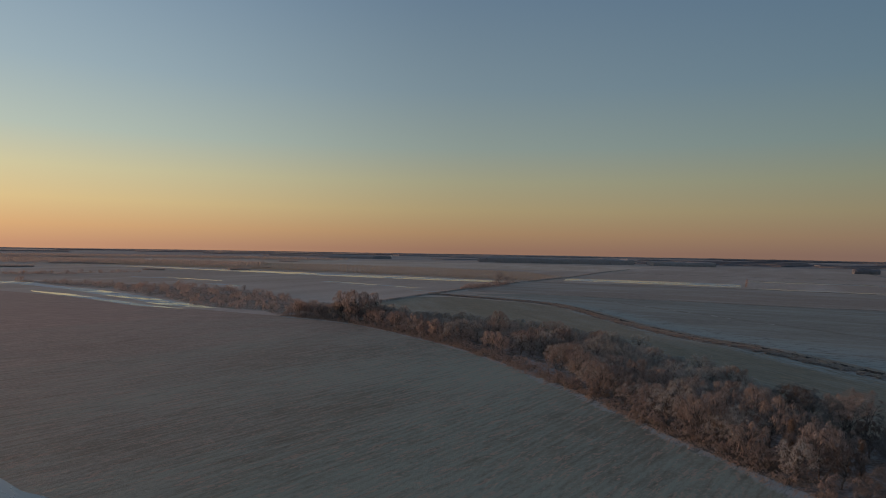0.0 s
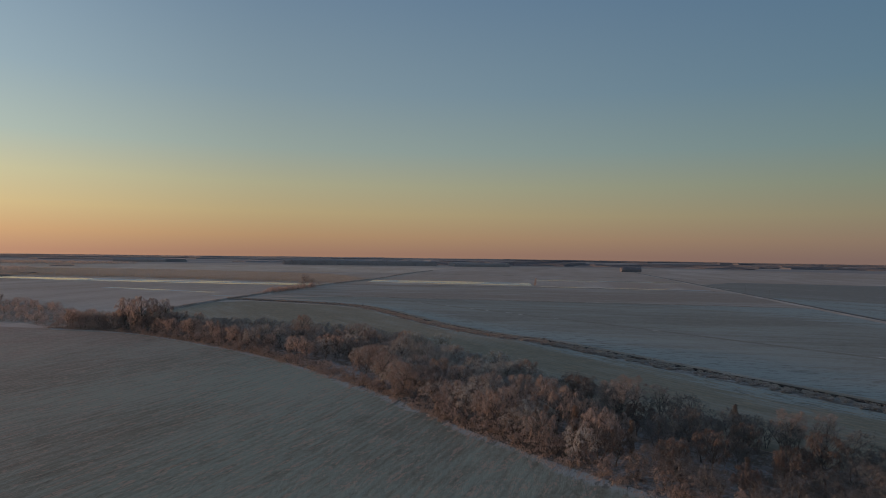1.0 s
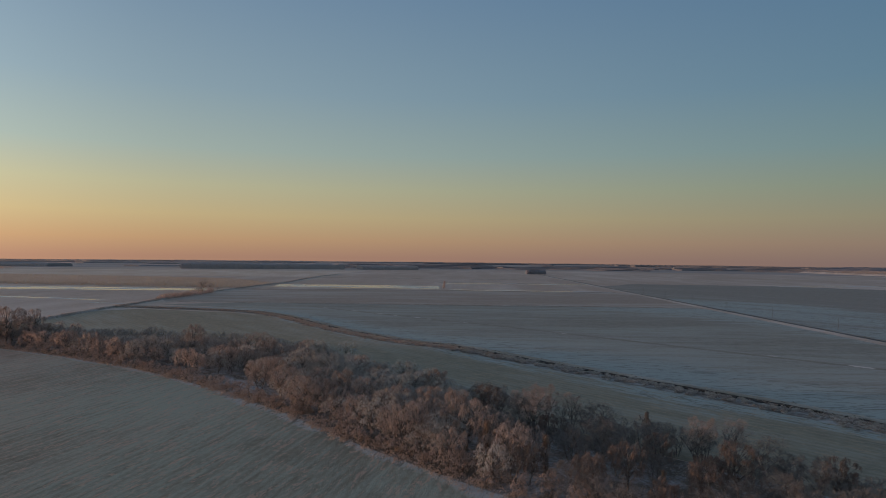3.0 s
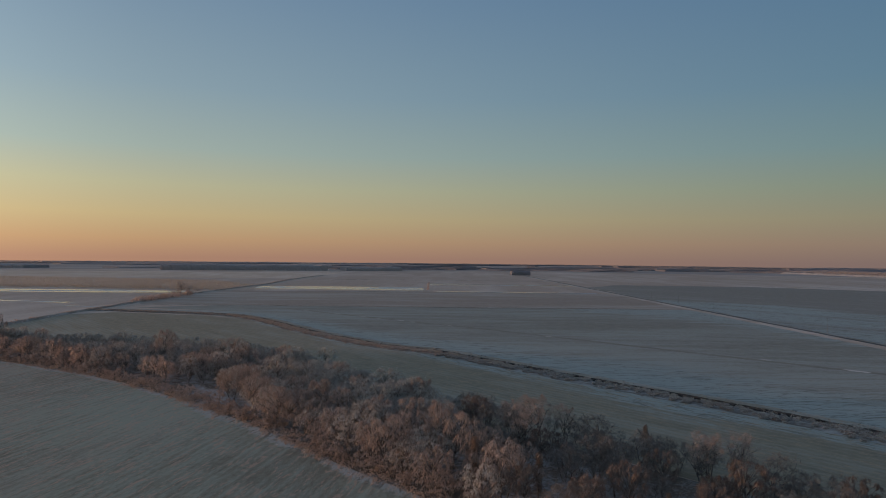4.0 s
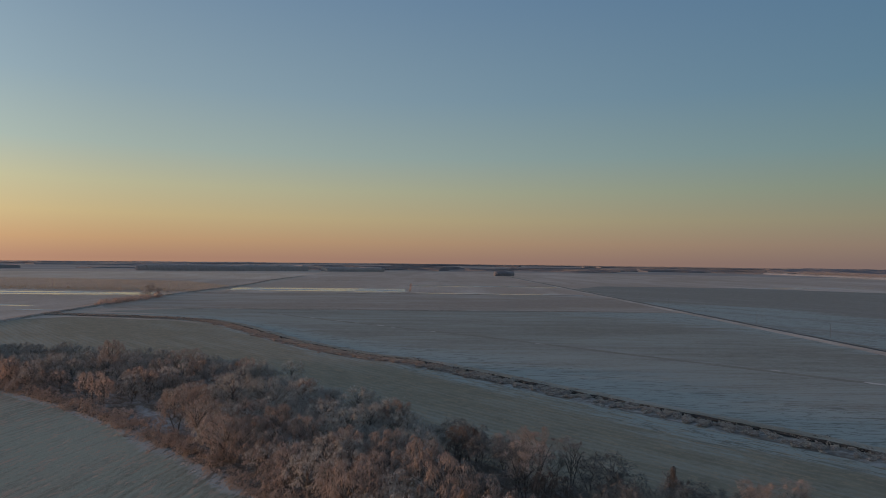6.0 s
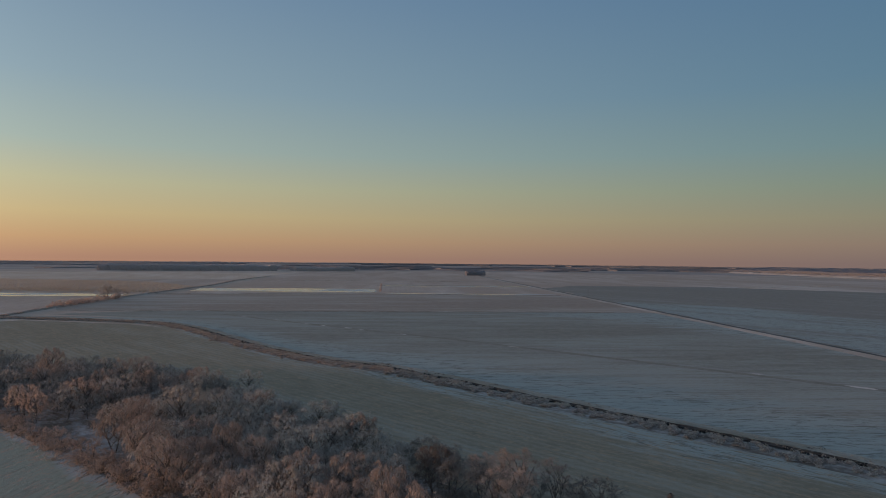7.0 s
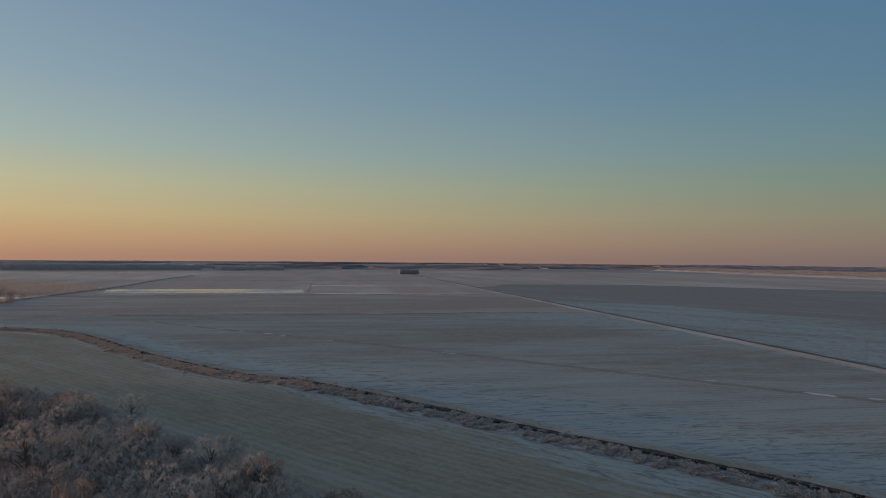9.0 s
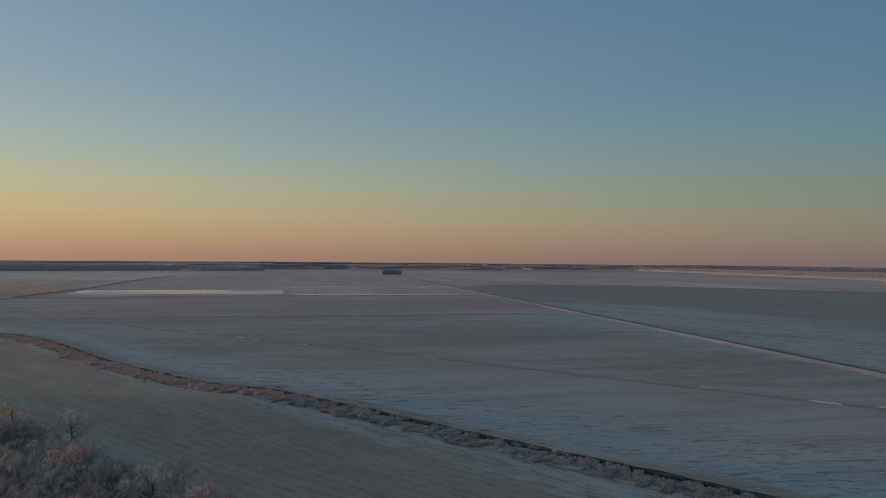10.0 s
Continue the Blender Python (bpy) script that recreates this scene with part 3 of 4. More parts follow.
def far_wood(name, points, height, width, seed, material, label, category="wood", per=22):
    """Bare crowns grown together, each a low dome furred with sprays, joined: a wood too far off to count its trees."""
    r = np.random.default_rng(seed)
    n = len(points)
    tall = height * r.uniform(0.86, 1.0, n)
    m = n * per
    h = np.repeat(tall, per)
    up = r.uniform(0.0, 0.85, m)
    a = r.uniform(0, 6.28, m)
    rad = 0.62 * width * np.sqrt(1 - 0.8 * up * up) * r.uniform(0.85, 1.1, m)
    rim = np.stack([np.cos(a), np.sin(a)], 1)
    p0 = np.column_stack([np.repeat(points, per, 0) + rim * rad[:, None], up * h])
    d = np.column_stack([r.normal(0, 0.35, (m, 2)), r.uniform(0.6, 1.0, m)])
    length = np.minimum(0.3 * h * r.uniform(0.7, 1.2, m), (1.0 - up) * h + 0.3)
    sprays = flecks(p0, d, length, width * 0.13 * r.uniform(0.7, 1.4, m), seed, np.column_stack([rim, 0.5 + up]))
    return tagged(new(name, mesh_of(name, sprays[0], sprays[1].tolist(), material)), label, category, kind="stuff")


def smooth_noise(r, n, span):
    """A wandering row of n numbers, about -1 to 1, with lumps of about that many steps."""
    knots = r.uniform(-1, 1, int(n / span) + 3)
    return np.interp(np.arange(n) / span, np.arange(len(knots)), knots)


def canopy(lines, deep, height, seed, material, label, category="wood", step=5.0, spray=1.0, name="wood", hull=1.0):
    """Woods along front lines (the wood to their left): a face of upright sprays, and behind it, to that share of its height, the ragged face of crowns and their joined roof."""
    r = np.random.default_rng(seed)
    if not lines:
        return None
    pieces = []
    for front in lines:
        line = curve_through(front, step)
        n, nrm = len(line), normals_of(line)
        w = min(n - 1 + n % 2, 2 * int(deep / step) + 1)
        nrm = np.stack([np.convolve(np.pad(c, w // 2, "edge"), np.ones(w) / w, "valid")[:n] for c in nrm.T], 1)
        nrm /= np.linalg.norm(nrm, axis=1)[:, None]
        tops = height * (0.9 + 0.10 * smooth_noise(r, n, 9) + 0.06 * smooth_noise(r, n, 2.3) + r.uniform(-0.04, 0.04, n))
        profile = ((0.0, 0.0), (0.4, 0.45), (2.2, 0.78), (6.0, 0.93), (0.5 * deep, 1.0), (deep - 5, 0.9), (deep, 0.0))
        k = len(profile)
        off = np.array([o for o, _ in profile])[None] + r.normal(0, 0.8, (n, k))
        z = hull * tops[:, None] * np.array([u for _, u in profile])[None] * (1 + r.normal(0, 0.03, (n, k)))
        v = np.concatenate([line[:, None] + nrm[:, None] * off[..., None], z[..., None]], 2).reshape(-1, 3)
        f = [(a * k + b + 1, a * k + b, (a + 1) * k + b, (a + 1) * k + b + 1) for a in range(n - 1) for b in range(k - 1)]
        if hull > 0:
            pieces.append((v, f + [tuple(range(k)), tuple((n - 1) * k + j for j in reversed(range(k)))]))
        m = int(spray * n * step)
        at, u = r.integers(0, n, m), r.uniform(0.15, 1.0, m)
        o = np.interp(u, [0, 0.45, 0.78, 0.93, 1.0], [0.0, 0.4, 2.2, 6.0, 0.4 * deep]) - 0.3
        p = np.column_stack([line[at] + nrm[at] * o[:, None] + r.normal(0, 0.6 * step, (m, 2)) * 0.6, (u - 0.12) * tops[at]])
        d = np.column_stack([r.normal(0, 0.25, (m, 2)), np.ones(m)])
        pieces.append(flecks(p, d, 0.24 * tops[at] * r.uniform(0.6, 1.1, m), 0.09 * height * r.uniform(0.5, 1.2, m), seed, np.column_stack([-nrm[at], 0.5 + 0 * u])))
    return tagged(new(name, mesh_of(name, *gather(pieces), material)), label, category, kind="stuff")


def beside(line, count, low, high, seed):
    q = np.random.default_rng(seed)
    k = q.integers(0, len(line), count)
    return line[k] + normals_of(line)[k] * q.uniform(low, high, count)[:, None] + q.normal(0, 0.8, (count, 2))


def clustered(line, count, each, low, high, seed):
    """Points in small clumps beside a line."""
    q = np.random.default_rng(seed)
    heart = beside(line, count, low, high, seed)
    return np.repeat(heart, each, 0) + q.normal(0, 1.1, (count * each, 2))


# ---- the land ----
REEDS = [(-900, 960), (-640, 905), (-480, 880), (-333, 845), (-170, 785), (-60, 748), (-30, 880), (-90, 1040), (-250, 1150), (-450, 1230), (-660, 1250), (-960, 1240)]
EDGE = [(-150, 293), (-141, 290), (-106, 275), (-64, 238), (-37, 209), (-5, 162), (12, 130), (29, 102), (38, 90), (52, 66), (72, 36), (95, 0)]
BACK = [(-150, 316), (-128, 312), (-90, 302), (-45, 276), (-8, 250), (8, 226), (24, 196), (36, 170), (46, 148), (58, 128), (74, 100), (92, 68), (125, 20)]
DITCH = [(-118, 482), (-95, 474), (-34, 438), (-8, 402), (20, 328), (44, 279), (61, 258), (77, 227), (92, 194), (107, 164), (117, 143), (128, 115), (146, 70), (170, 10)]
DIKE = [(-150, 366), (-134, 388), (-125, 450), (-112, 520), (-92, 630), (-66, 735), (-40, 830), (-14, 924), (25, 1138), (85, 1368)]
edge_line, back_line = curve_through(EDGE, 4), curve_through(BACK, 4)
ditch_line, dike_line = curve_through(DITCH, 2.5), curve_through(DIKE, 4)


def road_at(y):
    return 249 + 0.247 * (y - 209)


road_line = np.array([(road_at(y), y) for y in np.arange(-300, 1420, 12.0)])

n = 96
ang = np.linspace(0, 2 * np.pi, n, endpoint=False)
rings = [0, 400, 1200, 2600, 4950]
gv, gf = [(0, 0, 0)], []
for rad in rings[1:]:
    gv.extend((rad * math.cos(a), rad * math.sin(a), 0) for a in ang)
gf.extend((0, 1 + k, 1 + (k + 1) % n) for k in range(n))
for j in range(len(rings) - 2):
    gf.extend((1 + j * n + k, 1 + (j + 1) * n + k, 1 + (j + 1) * n + (k + 1) % n, 1 + j * n + (k + 1) % n) for k in range(n))
tagged(new("ground", mesh_of("ground", gv, gf, M_PLAIN)), "flat frosted farmland plain reaching the horizon", "ground", kind="structure")

far_v = [(rad * math.sin(radians(a)), rad * math.cos(radians(a)), 0.02) for rad in (2020, 3000, 4940) for a in range(-100, 101, 4)]
tagged(new("far_land", upward(mesh_of("far_land", far_v, [(j * 51 + k, j * 51 + k + 1, (j + 1) * 51 + k + 1, (j + 1) * 51 + k) for j in range(2) for k in range(50)], M_FARLAND))),
       "far grey-mauve scrubland on the plain", "ground", kind="structure")

near_outline = [tuple(p) for p in edge_line[::3]] + [(110, -60), (120, -420), (-900, -420), (-1000, 200), (-720, 330), (-520, 405), (-400, 372), (-330, 352), (-250, 312), (-205, 308)]
sheet("field", near_outline, 0.04, M_NEAR, "frosted stubble field with rusty streaks beside the tree belt", 0.8)
floor_outline = [tuple(p) for p in edge_line[::3]] + [tuple(p) for p in back_line[::-3]]
sheet("belt_floor", floor_outline, 0.08, M_FLOOR, "frosted leaf litter under the tree belt", 1.5, "ground")
green_outline = [tuple(p) for p in back_line[::3]] + [(150, 0), (140, 60), (112, 110), (97, 158), (92, 169), (76, 206), (54, 254), (36, 282), (12, 332), (-14, 398), (-40, 428), (-98, 462), (-122, 448), (-132, 395), (-150, 372)]
sheet("field", green_outline, 0.05, M_GREEN, "dull green winter crop field under thin frost", 1.0)



def rimed_strip(line, offsets, rime, z, material, name, label):
    """A strip of field along a line whose frost thickens by its layer "rime": offsets and rime run across, one row a point."""
    nrm = normals_of(line)
    n, k = offsets.shape
    xy = line[:, None] + nrm[:, None] * offsets[..., None]
    v = np.concatenate([xy, np.full((n, k, 1), 0.25 * z)], 2).reshape(-1, 3)
    f = [(a * k + b, a * k + b + 1, (a + 1) * k + b + 1, (a + 1) * k + b) for a in range(n - 1) for b in range(k - 1)]
    me = upward(mesh_of(name, v, f, material))
    me.attributes.new("rime", "FLOAT", "POINT").data.foreach_set("value", np.clip(rime, 0, 1).ravel().astype(np.float32))
    return tagged(new(name, me), label, "meadow", kind="structure")


side = normals_of(ditch_line)
at = np.arange(len(ditch_line))
across = np.linspace(0, 1, 9)
near_w = np.interp(at, [0, 60, 110, 170, len(at)], [5, 6, 12, 24, 30])
far_w = np.interp(at, [0, 50, 90, 150, 190, len(at)], [8, 22, 34, 52, 64, 70])
rimed_strip(ditch_line, -4 - near_w[:, None] * across, 0.75 * (1.0 - across[None] ** 1.3) + 0.15 * np.sin(at * 0.21)[:, None], 0.09, M_GREEN_RIME, "frost_margin", "white frosted strip on the near side of the ditch")
rimed_strip(ditch_line, 4 + far_w[:, None] * across, 1.0 - across[None] ** 1.2 + 0 * far_w[:, None], 0.09, M_MID_RIME, "frost_margin", "white frosted plough land beyond the ditch")

sheet("field", [(-95, 502), (-20, 455), (10, 400), (40, 330), (70, 285), (100, 240), (140, 195), (170, 160), (190, 90), (205, 10), (road_at(10) - 6, 10), (road_at(250) - 6, 250), (road_at(432) - 6, 432), (234, 452), (96, 484), (-41, 518)],
      0.06, M_MID, "grey-pink ploughed field in frost", 1.0)
sheet("field", [(-95, 524), (-41, 521), (96, 487), (234, 455), (road_at(435) - 6, 435), (road_at(640) - 6, 640), (165, 697), (-62, 730), (-82, 690), (-105, 560)],
      0.06, M_STRIP, "flat frosted strip field beside the road", 1.0)
sheet("field", [(-38, 850), (183, 811), (213, 920), (240, 1090), (30, 1130), (0, 980)], 0.06, M_PLAIN, "far pinkish frosted field", 1.0)
meadow_line = np.array([(road_at(y) + 5, y) for y in np.arange(-60, 560, 10.0)])
wide = np.interp(meadow_line[:, 1], [-60, 200, 300, 370, 480, 515, 557], [420, 300, 175, 138, 125, 62, 8]) + 9 * smooth_noise(np.random.default_rng(6), len(meadow_line), 3)
rime_in = np.interp(meadow_line[:, 1], [200, 420, 557], [0.85, 0.95, 0.8])
rimed_strip(meadow_line, -wide[:, None] * across, rime_in[:, None] * (1 - across[None] ** 3), 0.07, M_BROWN_RIME, "frost_margin", "white frosted meadow beside the road")
inner_line = np.array([(road_at(y) - 7, y) for y in np.arange(150, 432, 10.0)])
wide = np.interp(inner_line[:, 1], [150, 300, 380, 432], [10, 25, 70, 150])
rime_in = np.interp(inner_line[:, 1], [150, 300, 400, 432], [0.3, 0.6, 0.9, 0.75])
rimed_strip(inner_line, wide[:, None] * across, rime_in[:, None] * (1 - across[None] ** 1.4), 0.08, M_MID_RIME, "frost_margin", "white frosted corner of the plough land at the road")
sheet("field", [(345, 590), (300, 400), (270, 240), (200, -60), (900, -60), (1000, 520), (860, 560), (670, 818), (482, 882), (road_at(800) + 6, 800)],
      0.05, M_BROWN, "bare brown field with little frost", 14.0)
sheet("field", [(1362, 1480), (1735, 1885), (1800, 1085), (1830, 700), (1420, 700), (1405, 864), (1466, 1200)], 0.06, M_STRAW, "pale straw-coloured field before the far wood", 3.0)
sheet("field", [(-640, 920), (-480, 1200), (-190, 1200), (40, 1160), (84, 1365), (150, 1640), (-300, 1700), (-900, 1700), (-1100, 1400)], 0.04, M_STRAW, "far straw-pink frosted grassland", 4.0)

# frost along the field edge
wide = 3.4 + 1.2 * smooth_noise(np.random.default_rng(5), len(edge_line), 5)
rimed_strip(edge_line, 0.9 - wide[:, None] * across, 0.85 * (1.0 - across[None] ** 2) + 0.2 * np.sin(np.arange(len(edge_line)) * 0.9)[:, None], 0.12, M_NEAR_RIME, "frost_margin", "narrow white frost margin at the stubble's edge")

# ice and water
WATER = [
    ("pond", [(-30, 790), (60, 760), (161, 731), (176, 806), (80, 834), (-22, 850)], M_ICE, "long frozen pond with bright smooth ice"),
    ("pond", [(200, 893), (399, 842), (402, 858), (204, 910)], M_ICE, "narrow frozen flood strip in a field"),
    ("pond", [(168, 704), (340, 654), (342, 664), (171, 715)], M_ICE, "narrow frozen flood strip beside a field line"),
    ("canal", [(-860, 885), (-660, 862), (-500, 806), (-340, 748), (-180, 706), (-80, 696), (-74, 722), (-170, 762), (-340, 808), (-500, 842), (-670, 884)], M_ICE, "broad frozen canal with bright ice"),
    ("creek", [(-640, 470), (-520, 466), (-478, 468), (-430, 440), (-362, 414), (-290, 373), (-231, 337), (-202, 318), (-240, 322), (-292, 356), (-345, 385), (-400, 414), (-470, 444), (-560, 452)], M_CREEK, "frozen creek bordering the stubble field"),
    ("puddle", [(-395, 386), (-330, 364), (-250, 322), (-215, 306), (-255, 317), (-330, 353), (-390, 380)], M_PUDDLE, "streaky frozen flood water on the stubble"),
    ("puddle", [(-102, 82), (-85, 75), (-78, 72), (-66, 70), (-52, 62), (-60, 44), (-110, 46)], M_PUDDLE, "white frozen puddle in the stubble"),
    ("puddle", [(-345, 520), (-300, 503), (-296, 508), (-330, 528)], M_PUDDLE, "small frozen puddle in the meadow"),
    ("puddle", [(-480, 590), (-410, 588), (-330, 560), (-412, 598), (-478, 600)], M_PUDDLE, "long frozen puddle in the meadow"),
    ("puddle", [(-270, 614), (-155, 556), (-150, 561), (-262, 622)], M_PUDDLE, "thin frozen puddle across the field"),
    ("puddle", [(-150, 520), (-118, 508), (-116, 512), (-146, 526)], M_PUDDLE, "small frozen puddle beside the dike"),
    ("puddle", [(-700, 980), (-560, 940), (-550, 950), (-690, 994)], M_PUDDLE, "far frozen puddle in scrubland"),
    ("puddle", [(635, 828), (700, 806), (930, 815), (928, 822), (700, 815)], M_PUDDLE, "far frozen puddle in the brown field"),
]
for i, (name, outline, m, label) in enumerate(WATER):
    sheet(name, outline, 0.13 + 0.004 * i, m, label, 2.5 if m is M_PUDDLE else 3.5, "ice")

# field drains and tracks
drain = curve_through([(-88, 531), (-41, 519.5), (96, 485.5), (234, 453.5), (road_at(433) - 8, 433)], 6)
tagged(new("field_drain", sweep("field_drain", drain, [(-2.2, 0.1), (-1.0, 0.22), (-0.5, 0.12), (0.5, 0.12), (1.0, 0.2), (2.2, 0.1)], M_BANK, 0.25, 21)), "thin dark drain between two fields", "drain", kind="structure")
for k, (a, b) in enumerate((((-60, 733), (164, 699)), ((164, 699), (338, 646)), ((200, 918), (402, 862)), ((30, 1131), (520, 1010)))):
    line = curve_through([a, ((a[0] + b[0]) / 2, (a[1] + b[1]) / 2), b], 8)
    tagged(new("field_drain", sweep("field_drain", line, [(-2.5, 0.07), (-1.2, 0.35), (1.2, 0.35), (2.5, 0.07)], M_BANK, 0.2, 22 + k)), "low grassy bank between far fields", "drain", kind="structure")
track = curve_through([(8, 480), (60, 398), (102, 335), (161, 235), (195, 178), (215, 140)], 5)
tagged(new("track", sweep("track", track, [(-1.9, 0.021), (-0.7, 0.024), (0.7, 0.024), (1.9, 0.021)], M_TRACK, 0.3, 31)), "faint brown wheel track through the plough land", "track", kind="structure")
r = np.random.default_rng(32)
for k in range(4, len(track) - 4, 3):
    if r.uniform() < 0.55:
        x, y = track[k] + r.uniform(-1.6, 2.4, 2)
        long, wide, turn = r.uniform(1.2, 5.0), r.uniform(0.5, 1.7), radians(-60 + r.uniform(-8, 8))
        ring = [(math.cos(a) * long * r.uniform(0.75, 1.1), math.sin(a) * wide * r.uniform(0.6, 1.2)) for a in np.arange(0, 6.28, 0.35)]
        me = mesh_of("frost_patch", [(x + u * math.cos(turn) - v * math.sin(turn), y + u * math.sin(turn) + v * math.cos(turn), 0.034) for u, v in ring], [list(range(len(ring)))], M_PATCH)
        tagged(new("frost_patch", upward(me)), "small pale frozen puddle beside the track", "ice", kind="structure")

# ditch, dike and road
ditch = tagged(new("ditch"), "narrow drainage ditch with dark water between grassy banks", "ditch", kind="structure")
part("bank", sweep("bank", ditch_line, [(-7.0, 0.03), (-5.2, 0.2), (-3.6, 0.3), (-1.5, 0.35), (-0.8, 0.08)], M_DITCHBANK, 0.25, 3), ditch)
# face in shade-dark earth, high enough to show from the camera
part("cut_face", sweep("cut_face", ditch_line, [(0.85, 0.05), (1.0, 0.35), (1.15, 0.58)], M_SOIL, 0.15, 14), ditch, "far earth face of the ditch, coloured dark for its shade")
part("bank", sweep("bank", ditch_line, [(1.15, 0.58), (2.6, 0.6), (4.6, 0.34), (7.2, 0.03)], M_STRAWBANK, 0.25, 4), ditch)
part("water", sweep("water", ditch_line, [(-1.0, 0.12), (0.95, 0.12)], M_WATER, 0.0, 5), ditch, "still dark water")
dike = tagged(new("dike"), "low grassy dike crossing the plain", "dike", kind="structure")
part("bank", sweep("bank", dike_line, [(-3, 0.02), (-1.5, 0.7), (0.4, 0.85), (1.8, 0.6), (3.5, 0.02)], M_BANK, 0.3, 6), dike)
levee_line = curve_through([(1660, 1850), (1570, 1480), (1490, 1180), (1400, 880), (1310, 600), (1250, 420)], 12)
levee = tagged(new("levee"), "long straw-coloured levee catching the low sun", "levee", kind="structure")
part("bank", sweep("bank", levee_line, [(14, 0.02), (9, 2.2), (4, 4.6), (-3, 4.7), (-16, 0.02)], M_VERGE, 0.3, 66), levee)
road = tagged(new("road"), "straight dark country road with pale frosted verges", "road", kind="structure")
part("verge", sweep("verge", road_line, [(7.5, 0.03), (5.0, 0.16), (1.5, 0.28)], M_VERGE, 0.25, 7), road, "pale frosted verge")
part("surface", sweep("surface", road_line, [(1.5, 0.28), (0, 0.3), (-1.4, 0.26)], rough_track(), 0.0, 8), road, "dark road surface")
part("verge", sweep("verge", road_line, [(-1.4, 0.25), (-3.4, 0.14), (-4.6, 0.08)], M_BANK, 0.2, 9), road, "dark grassy verge")

# ---- trees ----
W_LABEL = "tall frosted tree with drooping rust-tinted twigs in the belt"
R_LABEL = "round bushy tree thick with grey hoarfrost"
def willow(i, h, sp, fine, twig_mat=None):
    return lobed_tree("willow_tree", 100 + i, h, sp, 32, 1.3, 6800 if fine else 2400, 0.95, 0.34 if fine else 0.52, 0.036 if fine else 0.062, twig_mat or (M_TWIG if fine else M_TWIG_BACKLIT), W_LABEL, 0.36, 1 + i % 2)


def round_tree(i, h, sp, fine):
    return lobed_tree("frosted_tree", 200 + i, h, sp, 27, 1.2, 4400 if fine else 1600, 0.5, 0.32 if fine else 0.47, 0.036 if fine else 0.062, M_TWIG_GREY if fine else M_TWIG_PALE, R_LABEL, 0.3, 2, "tree", 0.9, 0.5)


W_SIZES = ((9.0, 3.9), (10.0, 3.6), (8.3, 4.2), (9.5, 3.8))
R_SIZES = ((6.0, 3.3), (6.8, 3.1), (5.4, 3.5))
weeping = [willow(i, *size, True) for i, size in enumerate(W_SIZES)]
weeping_shaded = [willow(i + 20, *size, True, M_TWIG_SHADED_WARM) for i, size in enumerate(W_SIZES[1:3])]
weeping_far = [willow(i + 10, *size, False) for i, size in enumerate(W_SIZES[:3])]
rounds = [round_tree(i, *size, True) for i, size in enumerate(R_SIZES)]
rounds_far = [round_tree(i + 10, *size, False) for i, size in enumerate(R_SIZES)]
bare = [lobed_tree("bare_tree", 300 + i, h, 2.9, 24, 1.25, 5200, 0.12, 0.5, 0.017, M_TWIG, "forked tree with dark limbs and a thin fan of pink-frosted twigs", 0.42, 2, "tree", 1.3, 0.72)
        for i, h in enumerate((9.6, 10.4))]
snag = [tree("vine_snag", 400 + i, h, 2.0, 1, 8, 4, 2200, 0.5, 0.8, 0.8, 0.03, M_TWIG, 0.45, "dead trunk wrapped in rust-brown hanging vine", 1100, "tree", 26, 0.3)
        for i, h in enumerate((8.5, 7.0))]
bushes = [lobed_tree("bush", 500 + i, h, 1.3, 9, 0.72, 950, 0.5, 0.21, 0.033, M_TWIG, "low rounded bush with frosted drooping twigs", 0.3, 2, "bush", 0.9, 0.4)
          for i, h in enumerate((2.3, 1.9, 2.7))]
marsh_bushes = [lobed_tree("bush", 520 + i, h, 1.5, 7, 1.0, 650, 0.8, 0.36, 0.05, M_SCRUB, "pale pink frosted marsh bush", 0.3, 2, "bush", 0.9, 0.4)
                for i, h in enumerate((2.6, 2.1))]
brush = [lobed_tree("brush_tree", 440 + i, h, 2.7, 20, 1.2, 3200, 0.25, 0.45, 0.023, M_TWIG_SHADED, "upright brushwood tree with dark stems and grey frost, coloured darker for shade", 0.28, 2, "tree", 1.1, 0.55)
         for i, h in enumerate((6.0, 5.2, 6.8))]
used = set()


def plant(kinds, x, y, scale, r, group):
    """Stand a tree of one of the kinds at a place."""
    ob = kinds[int(r.integers(0, len(kinds)))]
    m = Matrix.Translation((x, y, 0.08)) @ Matrix.Rotation(r.uniform(0, 6.28), 4, "Z")
    s = scale * r.uniform(0.92, 1.08)
    if ob.name not in used:
        used.add(ob.name)
        made = ob
        made.matrix_basis = m
    else:
        made = copy_thing(ob, m)
    made.scale = (s * r.uniform(0.9, 1.1), s * r.uniform(0.9, 1.1), s)
    return tagged(made, group=group)


belt = np.array(floor_outline)
CLEARING = [(-31, 204), (-24, 210), (-15, 200), (-9, 189), (-9, 176), (-21, 188)]


def from_edge(p):
    return np.linalg.norm(edge_line - p, axis=1).min()


